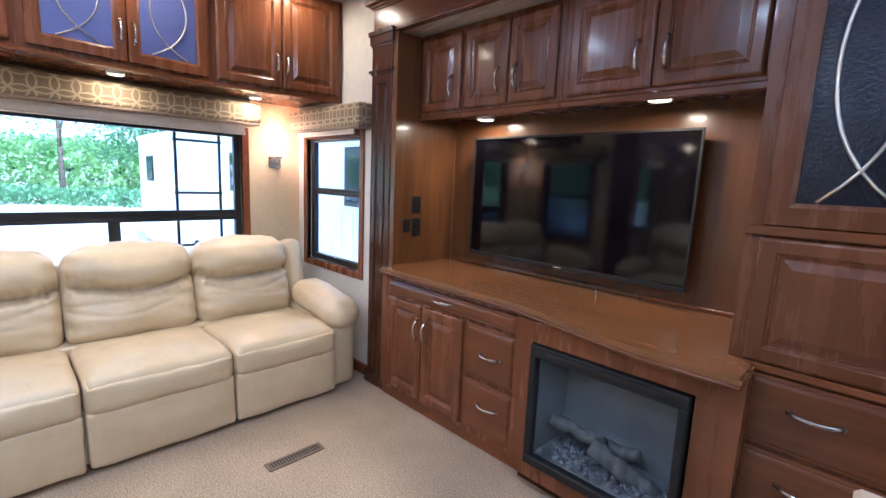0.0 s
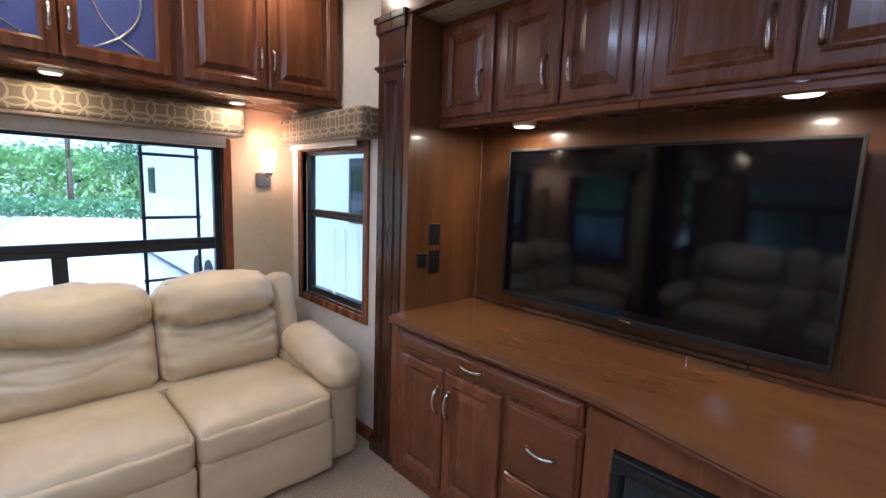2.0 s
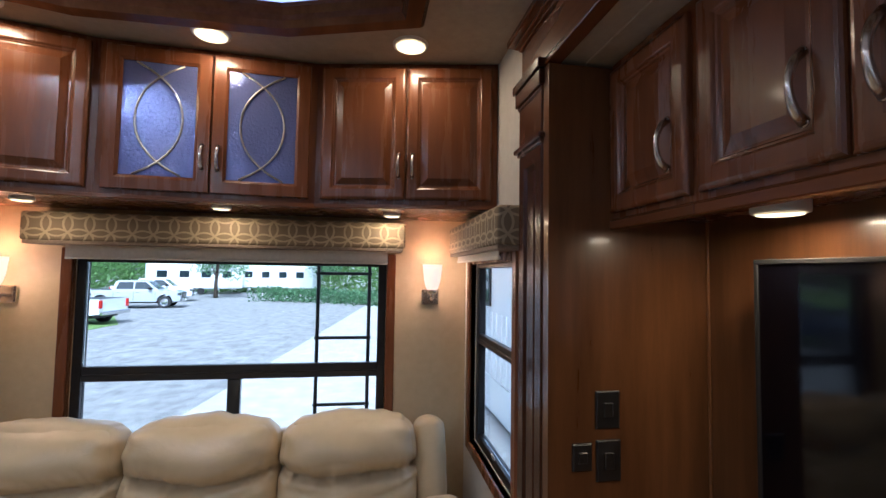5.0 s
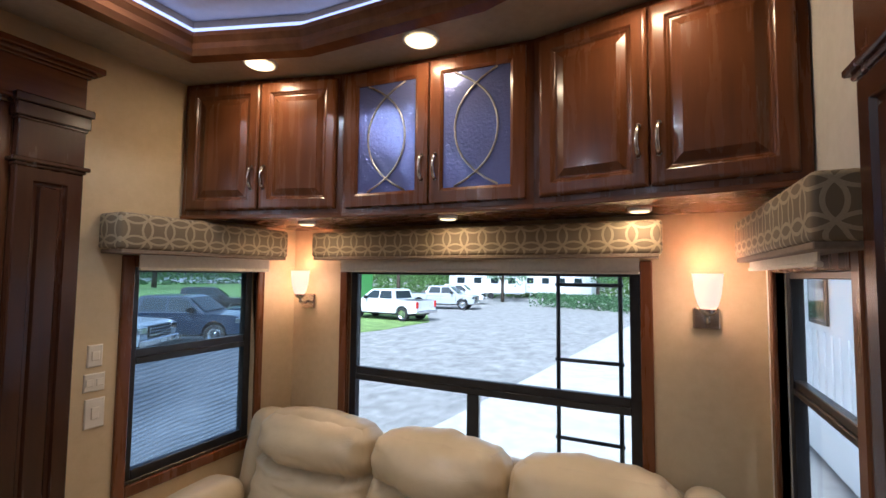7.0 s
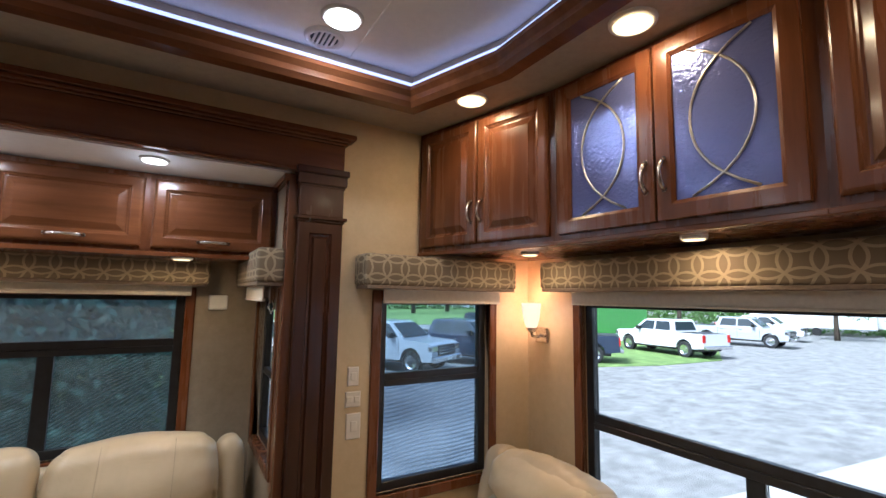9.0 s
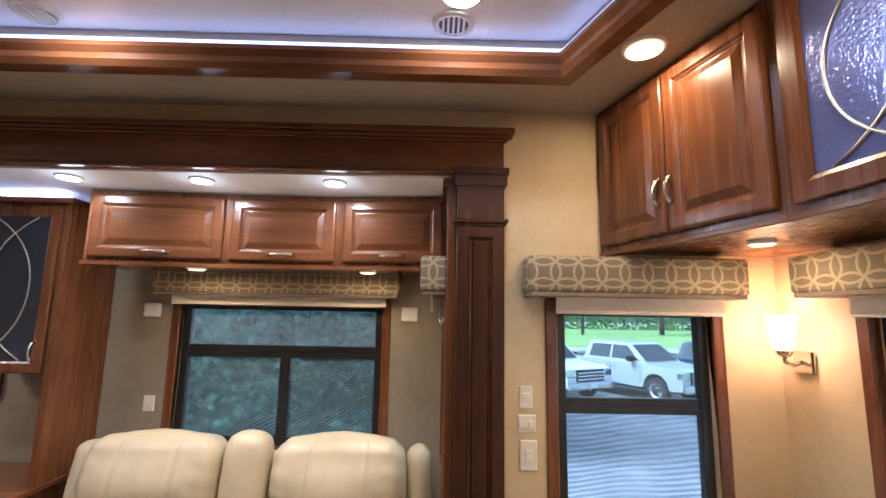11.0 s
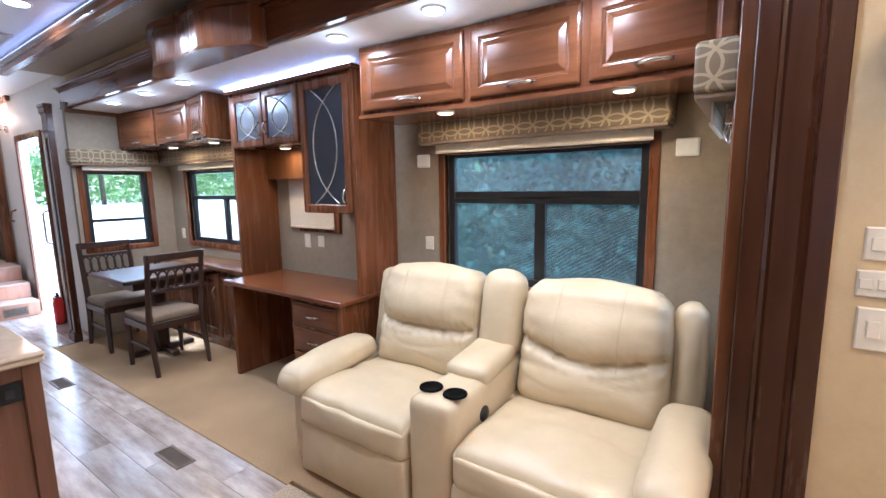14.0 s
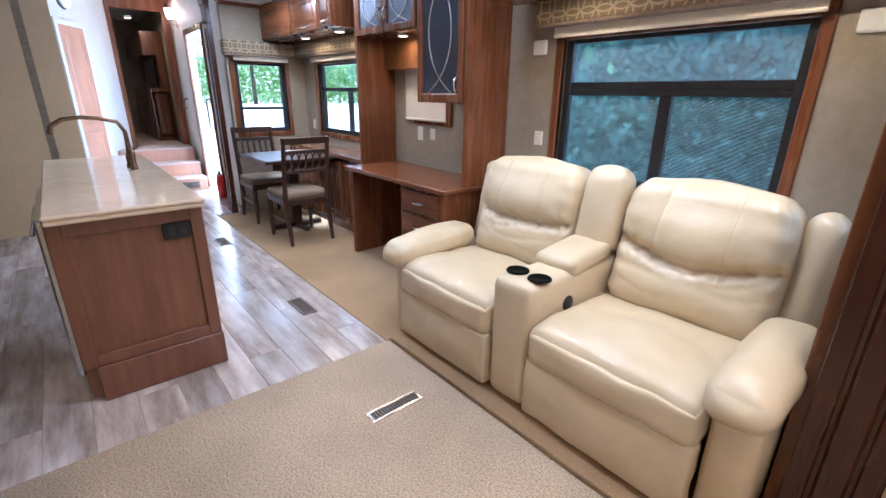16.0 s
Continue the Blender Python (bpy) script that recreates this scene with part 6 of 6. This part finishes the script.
trailer(-6.5, 6.5, 3.45, "white neighbouring trailer with ribbed siding")
trailer(-18.5, -7.5, 3.55, "white trailer parked behind the neighbouring one")
for i, (x, y) in enumerate(((-56, -14), (-60, -2), (-58, 8), (-50, -21))):
    tr = thing("far_trailer", pose(x, y, G, 0, 0, 80 + 9 * i), "white trailer across the lot", "trailer", "parked trailers")
    part("body", boxes((0, 9, 0, 2.4, 0.6, 3.2), bevel=0.1), SIDING, tr)
    for k in range(4):
        part("window", boxes((1 + 2 * k, 1.9 + 2 * k, -0.02, 0, 1.8, 2.5)), CAR_GLASS, tr)
    part("wheel", lathe(bmesh.new(), [(0, 0), (0.36, 0.0), (0.36, 0.25), (0, 0.25)], 16, pose(5, 0.2, 0.36, 90)), TYRE, tr)


def extrude_side(bm, pts, half, taper=None):
    """A side outline of (x, z) given width, narrowed where taper(z) says so."""
    taper = taper or (lambda z: 0)
    rows = [[bm.verts.new((x, s * (half - taper(z)), z)) for x, z in pts] for s in (-1, 1)]
    a, b = bm.faces.new(rows[0][::-1]), bm.faces.new(rows[1])
    for i in range(len(pts)):
        j = (i + 1) % len(pts)
        bm.faces.new((rows[0][i], rows[0][j], rows[1][j], rows[1][i]))
    return bm


def arch(cx, r, z, n=7):
    return [(cx + r * math.cos(math.pi * k / (n - 1)), z + r * math.sin(math.pi * k / (n - 1))) for k in range(n)]


def pickup(m, mat, label, seed=0):
    """A crew-cab pickup. Local: nose towards -x, wheels on z=0, width along y."""
    root = thing("pickup_truck", m, label, "truck", "parked pickups")
    low = [(-2.78, 0.5), (-2.82, 0.9), (-2.74, 1.08), (-2.55, 1.16), (-1.45, 1.22), (2.84, 1.24), (2.86, 0.55)] + arch(1.78, 0.47, 0.48) + [(-1.35, 0.45)] + arch(-1.85, 0.47, 0.48) + [(-2.4, 0.46)]
    part("body", extrude_side(bmesh.new(), low, 0.98, lambda z: 0.03 * max(0, z - 0.95) / 0.3), mat, root)
    cab = [(-1.5, 1.22), (-0.78, 1.80), (-0.55, 1.86), (0.85, 1.87), (1.02, 1.82), (1.2, 1.23)]
    part("cab", extrude_side(bmesh.new(), cab, 0.95, lambda z: 0.19 * max(0, z - 1.22) / 0.64), mat, root)
    part("underside", boxes((-2.3, 2.5, -0.8, 0.8, 0.35, 0.62)), BLACK_PL, root)
    part("bed_well", boxes((1.3, 2.76, -0.82, 0.82, 1.235, 1.25)), BLACK_PL, root)

    def slab(corners, push):
        bm = bmesh.new()
        vs = [bm.verts.new(v) for v in corners] + [bm.verts.new(Vector(v) + Vector(push)) for v in corners]
        bm.faces.new(vs[:4]), bm.faces.new(vs[4:][::-1])
        for i in range(4):
            bm.faces.new((vs[i], vs[(i + 1) % 4], vs[4 + (i + 1) % 4], vs[4 + i]))
        return bm

    yw = lambda z, s: s * (0.95 - 0.19 * (z - 1.22) / 0.64 + 0.004)
    for s in (-1, 1):
        for q in (((-1.22, 1.30), (-0.08, 1.30), (-0.08, 1.77), (-0.68, 1.77)), ((0.0, 1.30), (0.98, 1.30), (0.84, 1.77), (0.0, 1.77))):
            part("side_window", slab([(x, yw(z, s), z) for x, z in q], (0, -0.02 * s, 0)), CAR_GLASS, root)
        for x in (-1.3, -0.04, 1.1):
            part("door_gap", boxes((x - 0.008, x + 0.008, *sorted((s * 0.975, s * 0.984)), 0.58, 1.14)), BLACK_PL, root)
        for x in (-0.25, 0.85):
            part("door_handle", boxes((x - 0.09, x + 0.09, *sorted((s * 0.97, s * 1.0)), 1.05, 1.085), bevel=0.005), CHROME, root)
        part("headlight", boxes((-2.84, -2.6, *sorted((s * 0.62, s * 0.985)), 0.84, 1.07), bevel=0.03), CHROME, root, "clear headlight")
        part("tail_light", boxes((2.82, 2.885, *sorted((s * 0.8, s * 0.99)), 0.82, 1.2), bevel=0.01), TAIL_RED, root, "red tail light")
        part("mirror", boxes((-1.08, -0.9, *sorted((s * 0.98, s * 1.2)), 1.26, 1.46), bevel=0.02), BLACK_PL, root)
        part("running_board", boxes((-1.3, 1.2, *sorted((s * 0.9, s * 1.04)), 0.40, 0.46), bevel=0.01), BLACK_PL, root)
        for wx in (-1.85, 1.78):
            wh = part("wheel", lathe(bmesh.new(), [(0.25, 0.0), (0.39, 0.02), (0.41, 0.06), (0.41, 0.22), (0.39, 0.26), (0.25, 0.26)], 24, pose(wx, s * 0.97, 0.41, 90 * s)), TYRE, root)
            part("rim", lathe(bmesh.new(), [(0, 0.03), (0.08, 0.03), (0.1, 0.07), (0.2, 0.06), (0.25, 0.02), (0.26, 0.02)], 20, pose(wx, s * 0.97, 0.41, 90 * s)), CHROME, wh)
    part("windscreen", slab([(-1.43, -0.82, 1.29), (-1.43, 0.82, 1.29), (-0.82, 0.70, 1.78), (-0.82, -0.70, 1.78)], (-0.02, 0, 0.02)), CAR_GLASS, root)
    part("rear_window", slab([(1.185, -0.75, 1.32), (1.185, 0.75, 1.32), (1.04, 0.66, 1.76), (1.04, -0.66, 1.76)], (0.012, 0, 0.005)), CAR_GLASS, root)
    part("grille", boxes((-2.86, -2.76, -0.6, 0.6, 0.70, 1.07), bevel=0.02), BLACK_PL, root)
    for i in range(3):
        part("grille_bar", boxes((-2.885, -2.855, -0.58, 0.58, 0.76 + 0.1 * i, 0.80 + 0.1 * i), bevel=0.005), CHROME, root)
    part("bumper", boxes((-2.96, -2.76, -0.97, 0.97, 0.46, 0.68), bevel=0.04), CHROME, root)
    part("bumper", boxes((2.85, 3.02, -0.95, 0.95, 0.5, 0.68), bevel=0.03), CHROME, root)
    part("licence_plate", boxes((-2.975, -2.962, -0.16, 0.16, 0.52, 0.63)), WHITE_PL, root)
    return root


W_PAINT, S_PAINT, N_PAINT, K_PAINT = paint("white_truck_paint", (0.75, 0.76, 0.77)), paint("silver_truck_paint", (0.40, 0.42, 0.45)), paint("navy_truck_paint", (0.02, 0.032, 0.06)), paint("black_truck_paint", (0.012, 0.013, 0.015))
pickup(pose(-25.0, -13.6, G, 0, 0, 82), W_PAINT, "white crew-cab pickup on the grass edge")
pickup(pose(-34.5, -14.4, G, 0, 0, -80), S_PAINT, "silver crew-cab pickup across the gravel")
pickup(pose(-41, -16.1, G, 0, 0, -78), W_PAINT, "white pickup behind the silver one")
pickup(pose(-9.1, -15.6, G, 0, 0, -62), S_PAINT, "silver crew-cab pickup beside the lawn")
pickup(pose(-12.7, -15.6, G, 0, 0, -62), N_PAINT, "dark navy pickup beside the silver one")
pickup(pose(-5.6, -15.8, G, 0, 0, -62), W_PAINT, "white pickup parked in the row")
pickup(pose(-19.5, -23.5, G, 0, 0, -40), K_PAINT, "black pickup parked on the lawn")
for x, y, rz, mat in ((-17.3, -14.4, 130, N_PAINT),):
    pickup(pose(x, y, G, 0, 0, rz), mat, "dark pickup with red tail lights")

ld = thing("rear_ladder", pose(-3.62, 0, 0), "dark metal ladder on the trailer's rear wall", "ladder")
for y in (0.955, 1.255):
    part("rail", tube(bmesh.new(), [(0, y, -0.2), (0, y, 2.6)], 0.011), BLACK, ld, smooth=True)
for z in (0.08, 0.46, 0.84, 1.232, 1.615, 2.0, 2.38):
    part("rung", tube(bmesh.new(), [(0, 0.94, z), (0, 1.27, z)], 0.01), BLACK, ld, smooth=True)
for z in (0.3, 2.2):
    part("standoff", boxes((0, 0.118, 0.945, 0.965, z, z + 0.02), (0, 0.118, 1.245, 1.265, z, z + 0.02)), BLACK, ld)

# ---- vinyl planks ----
pw, pl = 0.17, 1.22
rng = random.Random(11)
plank_mesh = {}


def plank(x0, x1, y0, y1):
    key = (round(x1 - x0, 3), round(y1 - y0, 3))
    if key not in plank_mesh:
        bm = boxes((-key[0] / 2 + 0.0007, key[0] / 2 - 0.0007, -key[1] / 2 + 0.0007, key[1] / 2 - 0.0007, -0.005, 0.0), bevel=0.0008)
        me = bpy.data.meshes.new("plank")
        bmesh.ops.recalc_face_normals(bm, faces=bm.faces)
        bm.to_mesh(me), bm.free()
        me.materials.append(PLANK_TOP)
        plank_mesh[key] = me
    ob = new("plank", plank_mesh[key])
    ob.parent = floor_vinyl
    ob.location = ((x0 + x1) / 2, (y0 + y1) / 2, 0)


PLANK_TOP = textured("weathered_vinyl_plank_face", (0.25, 0.19, 0.155), (0.62, 0.55, 0.51), 0.2, (2.4, 13, 13), 8, 0.05, None, 0.001, 0.2, per_object=0.2)
row = 0
y = -0.285
while y < 1.80:
    x = -0.2
    first = True
    while x < 5.04:
        step = (pl * (0.25 + 0.37 * (row % 3)) if first else pl)
        x1 = min(5.04, x + step)
        if not (x > 0.3 and x1 < 1.9 and y > 0.52 and y + pw < 1.0):
            plank(x, x1, y, min(y + pw, 1.85))
        x, first = x1, False
    y += pw
    row += 1
y = -0.655
for r in range(2):
    plank(3.4, 4.3, y, y + 0.185), plank(4.3, 5.04, y, y + 0.185)
    y += 0.185
